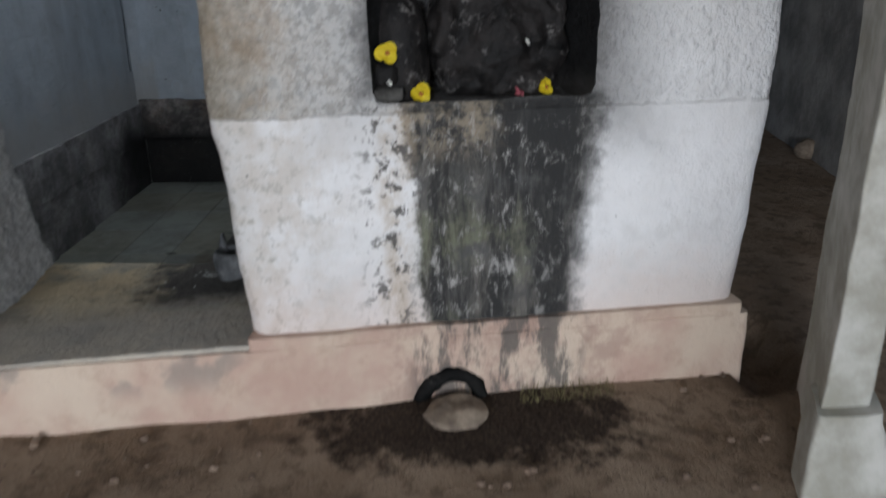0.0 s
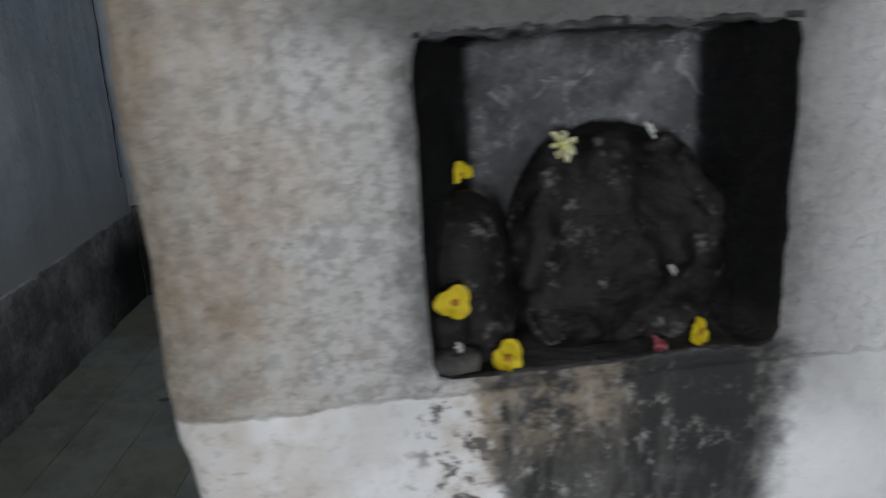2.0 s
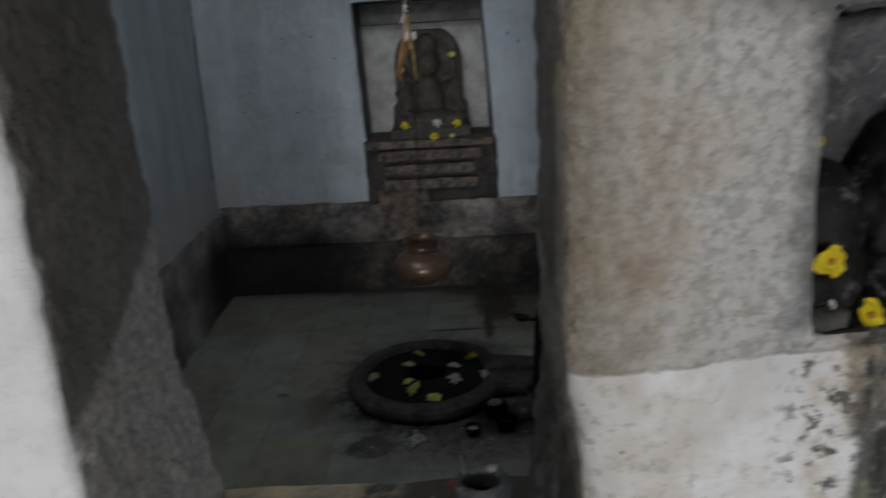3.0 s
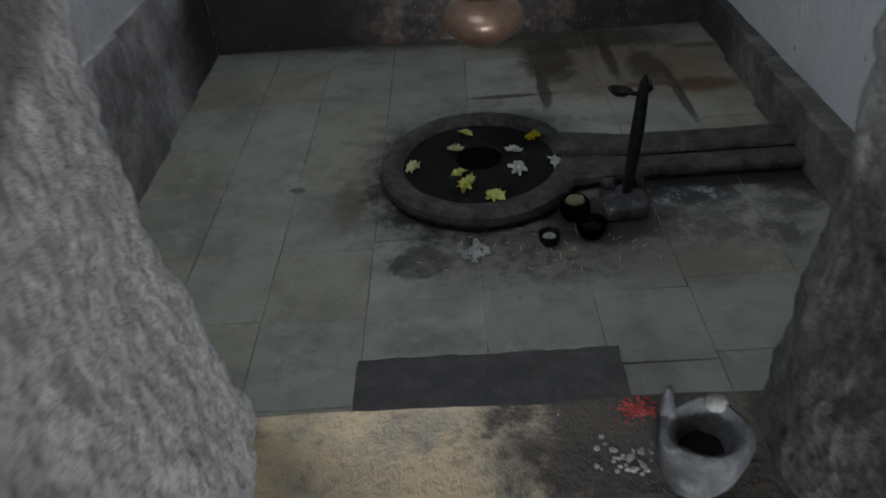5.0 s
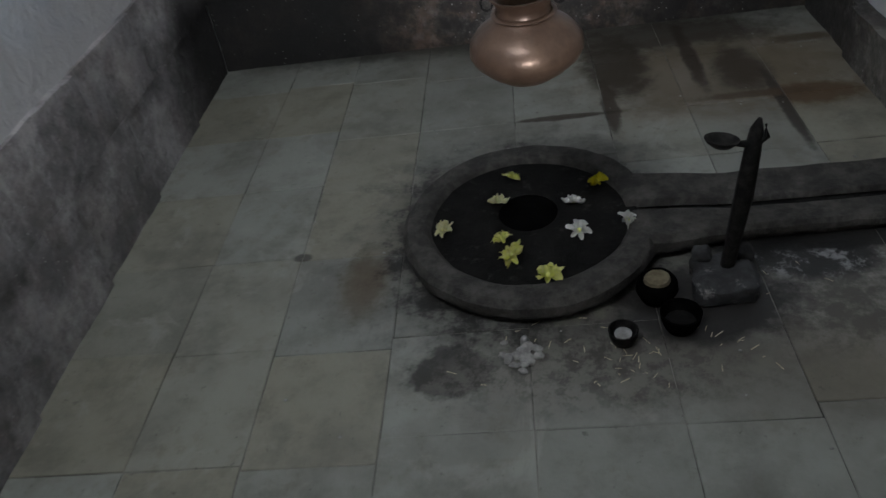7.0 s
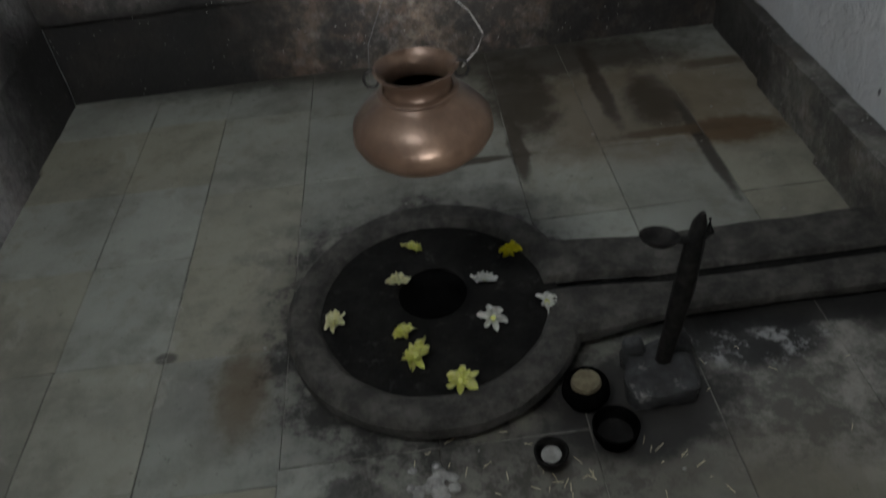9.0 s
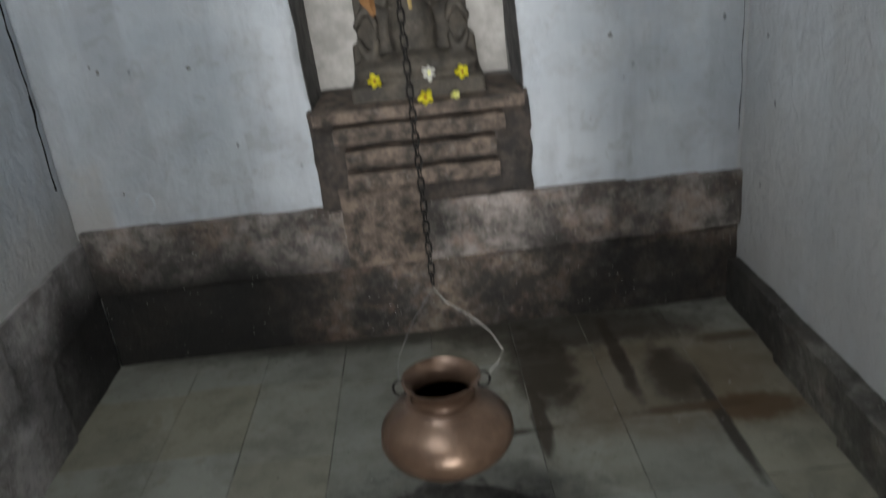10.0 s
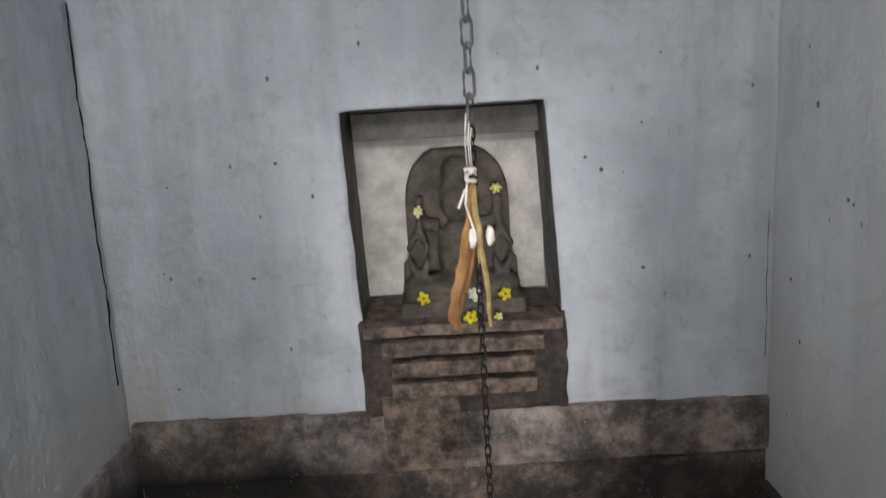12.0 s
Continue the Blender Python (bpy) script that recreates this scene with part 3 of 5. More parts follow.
def roughen(bm, freq, amp):
    for v in bm.verts:
        v.co += wobble(v.co, freq, amp)


def box(x0, x1, y0, y1, z0, z1, bevel=0.0, seg=2):
    bm = bmesh.new()
    bmesh.ops.create_cube(bm, size=1)
    for v in bm.verts:
        v.co = Vector(((x0 + x1) / 2 + v.co.x * (x1 - x0), (y0 + y1) / 2 + v.co.y * (y1 - y0), (z0 + z1) / 2 + v.co.z * (z1 - z0)))
    if bevel:
        bmesh.ops.bevel(bm, geom=list(bm.edges), offset=bevel, segments=seg, affect="EDGES", profile=0.6)
    return bm


def fine_box(x0, x1, y0, y1, z0, z1, step=0.04, bevel=0.012, freq=8, amp=0.004):
    """A stone block with rounded, uneven faces."""
    nx, ny, nz = (max(1, round((b - a) / step)) for a, b in ((x0, x1), (y0, y1), (z0, z1)))
    bm = bmesh.new()
    at = {}

    def vert(i, j, k):
        if (i, j, k) not in at:
            p = [x0 + (x1 - x0) * i / nx, y0 + (y1 - y0) * j / ny, z0 + (z1 - z0) * k / nz]
            ends = [i in (0, nx), j in (0, ny), k in (0, nz)]
            if sum(ends) > 1:
                for a, (n, lo, hi) in enumerate(((i / nx, x0, x1), (j / ny, y0, y1), (k / nz, z0, z1))):
                    if ends[a]:
                        p[a] += bevel * 0.45 * (1 if n == 0 else -1)
            at[i, j, k] = bm.verts.new(Vector(p) + wobble(p, freq, amp))
        return at[i, j, k]

    for i in range(nx):
        for j in range(ny):
            for k in (0, nz):
                bm.faces.new((vert(i, j, k), vert(i + 1, j, k), vert(i + 1, j + 1, k), vert(i, j + 1, k)))
    for i in range(nx):
        for k in range(nz):
            for j in (0, ny):
                bm.faces.new((vert(i, j, k), vert(i + 1, j, k), vert(i + 1, j, k + 1), vert(i, j, k + 1)))
    for j in range(ny):
        for k in range(nz):
            for i in (0, nx):
                bm.faces.new((vert(i, j, k), vert(i, j + 1, k), vert(i, j + 1, k + 1), vert(i, j, k + 1)))
    return bm


def round_plan(pts, radius, step):
    """A closed plan outline with rounded corners, resampled evenly."""
    out, n = [], len(pts)
    for i in range(n):
        a, b, c = Vector(pts[i - 1]), Vector(pts[i]), Vector(pts[(i + 1) % n])
        d0, d1 = (a - b).normalized(), (c - b).normalized()
        p0, p1 = b + d0 * radius, b + d1 * radius
        for k in range(5):
            f = k / 4
            out.append((1 - f) ** 2 * p0 + 2 * f * (1 - f) * b + f * f * p1)
        e = c + (b - c).normalized() * radius
        m = max(1, int((e - p1).length / step))
        for k in range(1, m):
            out.append(p1.lerp(e, k / m))
    return out


def loft(pts, z0, z1, radius=0.03, step=0.04, freq=3.0, amp=0.006, shape=None):
    """A solid of that plan between two heights, its faces uneven. shape(p) may move each point."""
    ring = round_plan(pts, radius, step)
    nz = max(1, round((z1 - z0) / step))
    bm = bmesh.new()
    rows = []
    for k in range(nz + 1):
        z = z0 + (z1 - z0) * k / nz
        row = []
        for p in ring:
            q = Vector((p.x, p.y, z))
            if shape:
                q = shape(q)
            row.append(bm.verts.new(q + wobble(q, freq, amp)))
        rows.append(row)
    n = len(ring)
    for a, b in zip(rows, rows[1:]):
        for i in range(n):
            bm.faces.new((a[i], a[(i + 1) % n], b[(i + 1) % n], b[i]))
    bm.faces.new(rows[0][::-1])
    bm.faces.new(rows[-1])
    return bm


def lathe(profile, seg=32, wob=0.0):
    bm = bmesh.new()
    rows = []
    for r, z in profile:
        rows.append([bm.verts.new((r * math.cos(2 * math.pi * i / seg), r * math.sin(2 * math.pi * i / seg), z)) for i in range(seg)])
    for a, b in zip(rows, rows[1:]):
        for i in range(seg):
            bm.faces.new((a[i], a[(i + 1) % seg], b[(i + 1) % seg], b[i]))
    bm.faces.new(rows[0][::-1])
    bm.faces.new(rows[-1])
    if wob:
        roughen(bm, 14, wob)
    return bm


def tube(bm, pts, radii, seg=8):
    """Adds a tube along points to bm."""
    pts = [Vector(p) for p in pts]
    if not isinstance(radii, (list, tuple)):
        radii = [radii] * len(pts)
    rows = []
    for i, p in enumerate(pts):
        d = (pts[min(i + 1, len(pts) - 1)] - pts[max(i - 1, 0)]).normalized()
        q = d.to_track_quat("Z", "Y")
        rows.append([bm.verts.new(p + q @ Vector((radii[i] * math.cos(2 * math.pi * k / seg), radii[i] * math.sin(2 * math.pi * k / seg), 0))) for k in range(seg)])
    for a, b in zip(rows, rows[1:]):
        for k in range(seg):
            bm.faces.new((a[k], a[(k + 1) % seg], b[(k + 1) % seg], b[k]))
    bm.faces.new(rows[0][::-1])
    bm.faces.new(rows[-1])
    return bm


def ball(bm, c, r, seg=14):
    """Adds an ellipsoid to bm; r has three half-axes."""
    m = Matrix.Translation(c) @ Matrix.Diagonal((*r, 1))
    bmesh.ops.create_uvsphere(bm, u_segments=seg, v_segments=seg // 2 + 3, radius=1, matrix=m)
    return bm


def fused(name, bm, mat, voxel, smooth=3):
    """One closed mesh out of overlapping shapes."""
    ob = bpy.data.objects.new(name, finish(name, bm, mat))
    scene.collection.objects.link(ob)
    mod = ob.modifiers.new("fuse", "REMESH")
    mod.mode, mod.voxel_size, mod.use_smooth_shade = "VOXEL", voxel, True
    sm = ob.modifiers.new("smooth", "SMOOTH")
    sm.iterations, sm.factor = smooth, 0.5
    return baked(ob)


def baked(ob, extra=()):
    """Replaces ob's mesh by its evaluated one and drops the modifiers and helpers."""
    bpy.context.view_layer.update()
    deps = bpy.context.evaluated_depsgraph_get()
    me = bpy.data.meshes.new_from_object(ob.evaluated_get(deps))
    ob.modifiers.clear()
    ob.data = me
    for e in extra:
        bpy.data.objects.remove(e)
    return ob


def cut(ob, bm, mat):
    """Cuts the solid bm out of ob; the cut faces take mat."""
    c = bpy.data.objects.new("cutter", finish("cutter", bm, mat))
    c.matrix_world = ob.matrix_world
    scene.collection.objects.link(c)
    mod = ob.modifiers.new("cut", "BOOLEAN")
    mod.operation, mod.object, mod.solver, mod.material_mode = "DIFFERENCE", c, "EXACT", "TRANSFER"
    return baked(ob, (c,))


# ---- the large structure ----
SLANT = math.degrees(math.atan(0.15))
FACADE = pose(0, 0, 0, 0, 0, SLANT)
BACK = FACADE.inverted()


def local(x, y):
    p = BACK @ Vector((x, y, 0))
    return (p.x, p.y)


Z_IN, Z_SILL, Z_TOP, Z_ROOM = -0.60, 0.21, 2.55, 3.22
INNER_Y = 0.73
X_L0, X_L1, X_R, Y_B = -2.40, -2.52, 0.73, 4.64


def clamp(v):
    return max(0.0, min(1.0, v))


def pier_shape(p):
    deep = clamp(p.y / 0.6)
    near = clamp((0.15 - p.x) / 0.5)
    p.x += near * ((1 - deep) * 0.062 * clamp((0.95 - p.z) / 0.75) ** 1.3 - deep * 0.06 * clamp((0.6 - p.z) / 0.4))
    far = clamp((p.x - 0.65) / 0.45)
    p.x -= far * (1 - deep) * 0.045 * clamp((1.0 - p.z) / 0.75) ** 1.3
    if p.x < -0.2 and p.y > 0.06:
        p = p + noise.noise_vector(p * 24) * 0.010 + noise.noise_vector(p * 11) * 0.008 + noise.noise_vector(p * 47) * 0.004
    if p.z < 0.865 and p.y < 0.05:
        p.y -= 0.007
    return p


def facade():
    # pier with the niche
    plan = [(-0.425, 0.0), (1.175, 0.0), local(1.05, INNER_Y), local(-0.38, INNER_Y)]
    bm = loft(plan, 0.10, Z_TOP, 0.07, 0.022, 4.0, 0.009, pier_shape)
    ob = new("wall_facade_pier", finish("wall_facade_pier", bm, [WHITEWASH, CEMENT, NICHE]))
    ob.matrix_world = FACADE
    tagged(ob, "white limewashed wall with a deep niche and dark oily streaks", "wall", kind="structure")
    cutter = fine_box(0.012, 0.63, -0.2, 0.235, 0.895, 1.452, 0.035, 0.02, 9, 0.007)
    for v in cutter.verts:
        deep = clamp(v.co.y / 0.235)
        v.co.x += deep * (0.115 if v.co.x < 0.3 else -0.055) * clamp(abs(v.co.x - 0.32) / 0.28)
        v.co.z -= deep * 0.02 * clamp((v.co.z - 1.2) / 0.2)
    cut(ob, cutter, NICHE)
    slots = [m.name for m in ob.data.materials]
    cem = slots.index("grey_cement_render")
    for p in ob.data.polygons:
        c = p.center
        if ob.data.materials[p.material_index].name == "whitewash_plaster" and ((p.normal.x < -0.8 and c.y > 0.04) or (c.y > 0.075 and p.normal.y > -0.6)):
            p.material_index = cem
    # wall on the other side of the door
    plan = [(-3.4, 0.0), (-1.235, 0.0), local(-1.42, INNER_Y), local(-3.2, INNER_Y)]

    def shape(p):
        deep = clamp(p.y / 0.6)
        p.x += clamp((p.x + 1.9) / 0.5) * ((1 - deep) * 0.05 * clamp((0.8 - p.z) / 0.6) + deep * 0.075 * clamp((0.62 - p.z) / 0.42))
        if p.x > -1.6 and p.y > 0.03:
            p = p + noise.noise_vector(p * 26) * 0.010 + noise.noise_vector(p * 12) * 0.009 + noise.noise_vector(p * 52) * 0.006
        return p

    bm = loft(plan, 0.10, Z_TOP, 0.035, 0.015, 4.0, 0.010, shape)
    ob = new("wall_facade_door_side", finish("wall_facade_door_side", bm, [WHITEWASH, CEMENT]))
    ob.matrix_world = FACADE
    for p in ob.data.polygons:
        if p.center.x > -1.6 and p.normal.x > 0.5 and p.center.y > 0.02:
            p.material_index = 1
    tagged(ob, "white limewashed wall beside the shrine door", "wall", kind="structure")
    # lintel over the door
    bm = loft([(-1.30, 0.01), (-0.36, 0.01), local(-0.34, INNER_Y - 0.01), local(-1.45, INNER_Y - 0.01)], 1.62, Z_TOP - 0.01, 0.01, 0.08, 4.0, 0.003)
    thing("wall_facade_lintel", bm, WHITEWASH, "white limewashed wall above the shrine door", "wall", "structure", at=FACADE)
    # plinth along the whole front
    bm = loft([(-3.4, -0.035), (1.165, -0.035), local(1.05, INNER_Y - 0.02), local(-3.2, INNER_Y - 0.02)], -0.75, 0.205, 0.02, 0.04, 4.0, 0.006)
    for v in bm.verts:
        if v.co.z > 0.12:
            v.co.z -= 0.07 * clamp((v.co.y - 0.15) / 0.5)
    ledge = loft([(-0.375, -0.033), (1.135, -0.033), (1.12, 0.3), (-0.30, 0.3)], 0.19, 0.242, 0.015, 0.03, 5.0, 0.005)
    thing("plinth_ledge", ledge, PLINTH, "peach plaster ledge under the white wall", "plinth", "structure", at=FACADE)
    thing("plinth", bm, PLINTH, "peach-coloured plaster plinth with damp stains", "plinth", "structure", at=FACADE)


facade()


def threshold():
    bm = loft([local(-1.47, INNER_Y - 0.004), (-1.33, -0.02), (-0.34, -0.02), local(-0.33, INNER_Y - 0.004)], 0.08, Z_SILL + 0.006, 0.02, 0.04, 5.0, 0.006)
    for v in bm.verts:
        if v.co.z > 0.12:
            v.co.z -= 0.055 * clamp((v.co.y - 0.25) / 0.5)
    thing("threshold", bm, SILL, "worn brown cement threshold of the shrine door", "threshold", "structure", at=FACADE)


threshold()


def room():
    def wall(name, pts, mat, z0, z1, label, amp=0.008):
        bm = loft(pts, z0, z1, 0.015, 0.07, 2.2, amp)
        return thing(name, bm, mat, label, "wall", "structure")

    wall("wall_west", [(X_L0 - 0.3, INNER_Y + 0.02), (X_L0, INNER_Y + 0.02), (X_L1, Y_B), (X_L1 - 0.3, Y_B)], ROOM, -0.75, Z_ROOM, "blue-grey distempered wall with a long crack")
    wall("wall_east", [(X_R, INNER_Y + 0.02), (X_R + 0.27, INNER_Y + 0.02), (X_R + 0.27, Y_B), (X_R, Y_B)], ROOM, -0.75, Z_ROOM, "grey distempered wall above a low stone ledge")
    bm = loft([(X_L1 - 0.3, Y_B), (X_R + 0.27, Y_B), (X_R + 0.27, Y_B + 0.75), (X_L1 - 0.3, Y_B + 0.75)], -0.75, Z_ROOM, 0.01, 0.06, 2.2, 0.008)
    ob = thing("wall_north", bm, ROOM, "blue-grey distempered wall with a deity niche", "wall", "structure")
    ob.data.materials.append(DARK_PLASTER)
    hole = fine_box(-1.30, -0.305, Y_B - 0.3, Y_B + 0.46, 0.60, 1.645, 0.06, 0.01, 5, 0.005)
    for v in hole.verts:
        v.co.x -= 0.045 * clamp((v.co.z - 0.6) / 1.05) * (0.6 if v.co.x < -0.8 else 1.2)
    # the niche's inner faces take a darker plaster than the wall
    cut(ob, hole, DARK_PLASTER)
    # Unseen wall with a gap left for the added fill lamp.
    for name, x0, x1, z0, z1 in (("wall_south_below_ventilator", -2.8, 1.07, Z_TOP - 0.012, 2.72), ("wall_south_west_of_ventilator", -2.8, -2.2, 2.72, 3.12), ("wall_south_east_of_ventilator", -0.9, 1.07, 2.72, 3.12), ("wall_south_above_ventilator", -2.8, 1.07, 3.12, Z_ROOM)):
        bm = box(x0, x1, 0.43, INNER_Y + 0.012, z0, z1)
        thing(name, bm, ROOM, "unseen grey distempered wall round an added high opening", "wall", "structure", smooth=False)
    bm = box(X_L1 - 0.3, X_R + 0.27, 0.43, Y_B + 0.75, Z_ROOM - 0.01, Z_ROOM + 0.15)
    thing("ceiling_room", bm, CEIL, "grey plastered ceiling of the shrine room", "ceiling", "structure", smooth=False)
    bm = box(X_L1 - 0.3, X_R + 0.27, 0.0, Y_B + 0.7, -0.85, Z_IN - 0.004)
    thing("floor_bed", bm, GROUT, "dark mortar bed under the stone flags", "floor", "structure", smooth=False)


room()


def hill(x, y):
    return noise.noise(Vector((x * 1.1, y * 1.1, 0))) * 0.012 + noise.noise(Vector((x * 5, y * 5, 3))) * 0.012


def ground():
    bm = bmesh.new()
    xs = [-60, -20, -8] + [-4 + 0.07 * i for i in range(115)] + [4.2, 6, 12, 25, 60]
    ys = [-60, -20, -8] + [-2.4 + 0.07 * i for i in range(58)] + [2.2, 4, 8, 20, 60]
    grid = []
    for y in ys:
        row = []
        for x in xs:
            z = hill(x, y) - 0.005
            pit = max(0.0, 1 - ((x - 1.27) / 0.12) ** 4) * max(0.0, 1 - ((y - 0.30) / 0.32) ** 4)
            z -= 0.10 * pit
            z += 0.05 * math.exp(-((x - 1.30) / 0.09) ** 2 - ((y + 0.06) / 0.09) ** 2)
            if -2.78 < x < 1.02 and 0.16 < y < 5.3:
                z = -0.9
            row.append(bm.verts.new((x, y, z)))
        grid.append(row)
    for a, b in zip(grid, grid[1:]):
        for i in range(len(xs) - 1):
            bm.faces.new((a[i], a[i + 1], b[i + 1], b[i]))
    thing("ground", bm, DIRT, "packed brown earth with a damp patch by the wall", "ground", "structure")


ground()


def surroundings():
    # far wall seen through the side passage
    bm = loft([(2.40, 0.8), (2.65, 0.8), (3.27, 8.0), (3.02, 8.0)], -0.1, 2.6, 0.02, 0.12, 3, 0.02)
    thing("wall_side_passage", bm, OUTWALL, "dark weathered wall along the side passage", "wall", "structure")
    # Unseen roofs and end wall, added to keep the sky off the front.
    bm = box(-5.5, 4.4, -9.6, 0.72, Z_TOP + 0.002, Z_TOP + 0.16)
    thing("ceiling_veranda", bm, CEIL, "unseen grey plastered roof added over the front", "ceiling", "structure", smooth=False)
    bm = box(1.09, 4.4, 0.74, 8.0, Z_TOP + 0.004, Z_TOP + 0.14)
    thing("ceiling_passage", bm, CEIL, "unseen grey plastered roof added over the side passage", "ceiling", "structure", smooth=False)
    bm = loft([(-5.2, -9.5), (-5.0, -9.5), (-5.0, 0.0), (-5.2, 0.0)], -0.1, Z_TOP, 0.02, 0.2, 3, 0.01)
    thing("wall_veranda_end", bm, WHITEWASH, "unseen white limewashed end wall added beside the front", "wall", "structure")
    # slim pillar beside the facade, standing on a flared block
    pil = root("pillar", "grey-white plastered slim pillar on a flared base block", "pillar", pose(1.2, -0.2, 0))
    part("shaft", loft([(-0.075, -0.215), (0.05, -0.205), (0.21, 0.21), (0.075, 0.21)], -0.05, Z_TOP, 0.012, 0.03, 4, 0.007), PILLAR, pil)

    def flare(p):
        low = clamp((0.20 - p.z) / 0.2)
        p.x += low * (0.055 if p.x > -0.01 else -0.045)
        p.y -= low * 0.05
        return p

    part("base", loft([(-0.095, -0.255), (0.065, -0.245), (0.10, -0.10), (-0.05, -0.10)], -0.06, 0.215, 0.018, 0.03, 5, 0.010, flare), PILLAR, pil, "grey-white plaster base block")
    bm = bmesh.new()
    ball(bm, (0, 0, 0), (0.09, 0.06, 0.07), 12)
    roughen(bm, 12, 0.02)
    thing("rubble_stone", bm, PEBBLE, "pale rounded stone at the foot of the passage wall", "stone", at=pose(2.56, 2.9, 0.05))


surroundings()


# ---- floor flags of the room ----
def flag_mesh(w, d):
    bm = box(-w / 2, w / 2, -d / 2, d / 2, -0.02, 0.0, 0.0022, 1)
    for v in bm.verts:
        v.co += Vector((random.uniform(-1, 1), random.uniform(-1, 1), 0)) * 0.0015
    return finish("flag", bm, FLAG, False)


def floor_flags():
    floor = root("floor", "worn green-grey stone flags, stained and shade-darkened around the basin", "floor", pose(0, 0, Z_IN), "structure")
    xs = [-2.56, -2.06, -1.705, -1.312, -0.873, -0.465, -0.11, 0.31, 0.76]
    rows = [
        [1.10, 1.48, 1.885, 2.36, 2.82, 3.31, 3.78, 4.27, 4.68],
        [1.08, 1.475, 1.885, 2.34, 2.82, 3.31, 3.78, 4.30, 4.68],
        [1.10, 1.44, 1.87, 2.31, 2.80, 3.24, 3.69, 4.27, 4.68],
        [1.35, 1.65, 1.96, 2.36, 2.86, 3.33, 3.69, 4.20, 4.68],
        [1.35, 1.65, 1.955, 2.36, 2.84, 3.35, 3.69, 4.24, 4.68],
        [1.15, 1.567, 1.95, 2.86, 3.27, 3.70, 4.20, 4.68],
        [1.16, 1.60, 2.00, 2.84, 3.27, 3.68, 4.18, 4.68],
        [1.14, 1.62, 2.02, 2.86, 3.29, 3.70, 4.20, 4.68],
    ]
    for i, ys in enumerate(rows):
        ys = [0.72] + ys
        for a, b in zip(ys, ys[1:]):
            w, d = xs[i + 1] - xs[i] - 0.003, b - a - 0.003
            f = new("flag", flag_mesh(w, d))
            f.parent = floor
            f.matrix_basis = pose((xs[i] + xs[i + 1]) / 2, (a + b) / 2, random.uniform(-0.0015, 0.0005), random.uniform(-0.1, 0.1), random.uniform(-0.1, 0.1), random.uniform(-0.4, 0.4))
    return floor


# ---- dado of the room ----
def dado():
    def course(name, cells, label, wallside):
        r = root(name, label, "dado", pose(0, 0, 0), "structure")
        for x0, x1, y0, y1, z0, z1 in cells:
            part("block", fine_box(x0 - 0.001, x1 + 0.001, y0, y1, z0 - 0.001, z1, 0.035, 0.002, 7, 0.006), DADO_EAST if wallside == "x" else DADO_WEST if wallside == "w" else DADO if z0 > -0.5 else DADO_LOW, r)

    back = []
    for z0, z1, p, cuts in ((-0.62, -0.18, 0.012, (-2.50, -1.62, -0.98, -0.45, 0.30, X_R)), (-0.18, 0.135, 0.045, (-2.50, -2.12, -1.62, -1.20, -0.86, -0.33, 0.16, 0.52, X_R))):
        for a, b in zip(cuts, cuts[1:]):
            top = z1 if z1 < 0 else z1 + 0.018 - 0.018 * (a + 2.5)
            back.append((a, b, Y_B - p, Y_B + 0.05, z0, top))
    course("dado_north", back, "sooty stone dado blocks below the distemper", "y")
    east = []
    for a, b in zip((0.78, 1.5, 2.15, 2.80, 3.4, 4.0), (1.5, 2.15, 2.80, 3.4, 4.0, Y_B - 0.03)):
        east.append((X_R - 0.125 + 0.045 * max(0.0, (a + b) / 2 - 2.7), X_R + 0.05, a, b, -0.62, -0.36))
    course("dado_east", east, "low dark stone ledge along the wall", "x")
    west = []
    for z0, z1, p, cuts in ((-0.62, -0.20, 0.002, (0.78, 1.45, 2.1, 2.75, 3.35, 4.0, Y_B - 0.03)), (-0.20, 0.11, 0.010, (0.78, 1.2, 1.8, 2.4, 3.1, 3.7, 4.25, Y_B - 0.02))):
        for a, b in zip(cuts, cuts[1:]):
            xm = X_L0 + (X_L1 - X_L0) * ((a + b) / 2 - INNER_Y) / (Y_B - INNER_Y)
            west.append((xm - 0.06, xm + p + 0.012, a, b, z0, z1))
    course("dado_west", west, "rubbed grey stone dado blocks, sooty and shade-darkened towards the corner", "w")


dado()


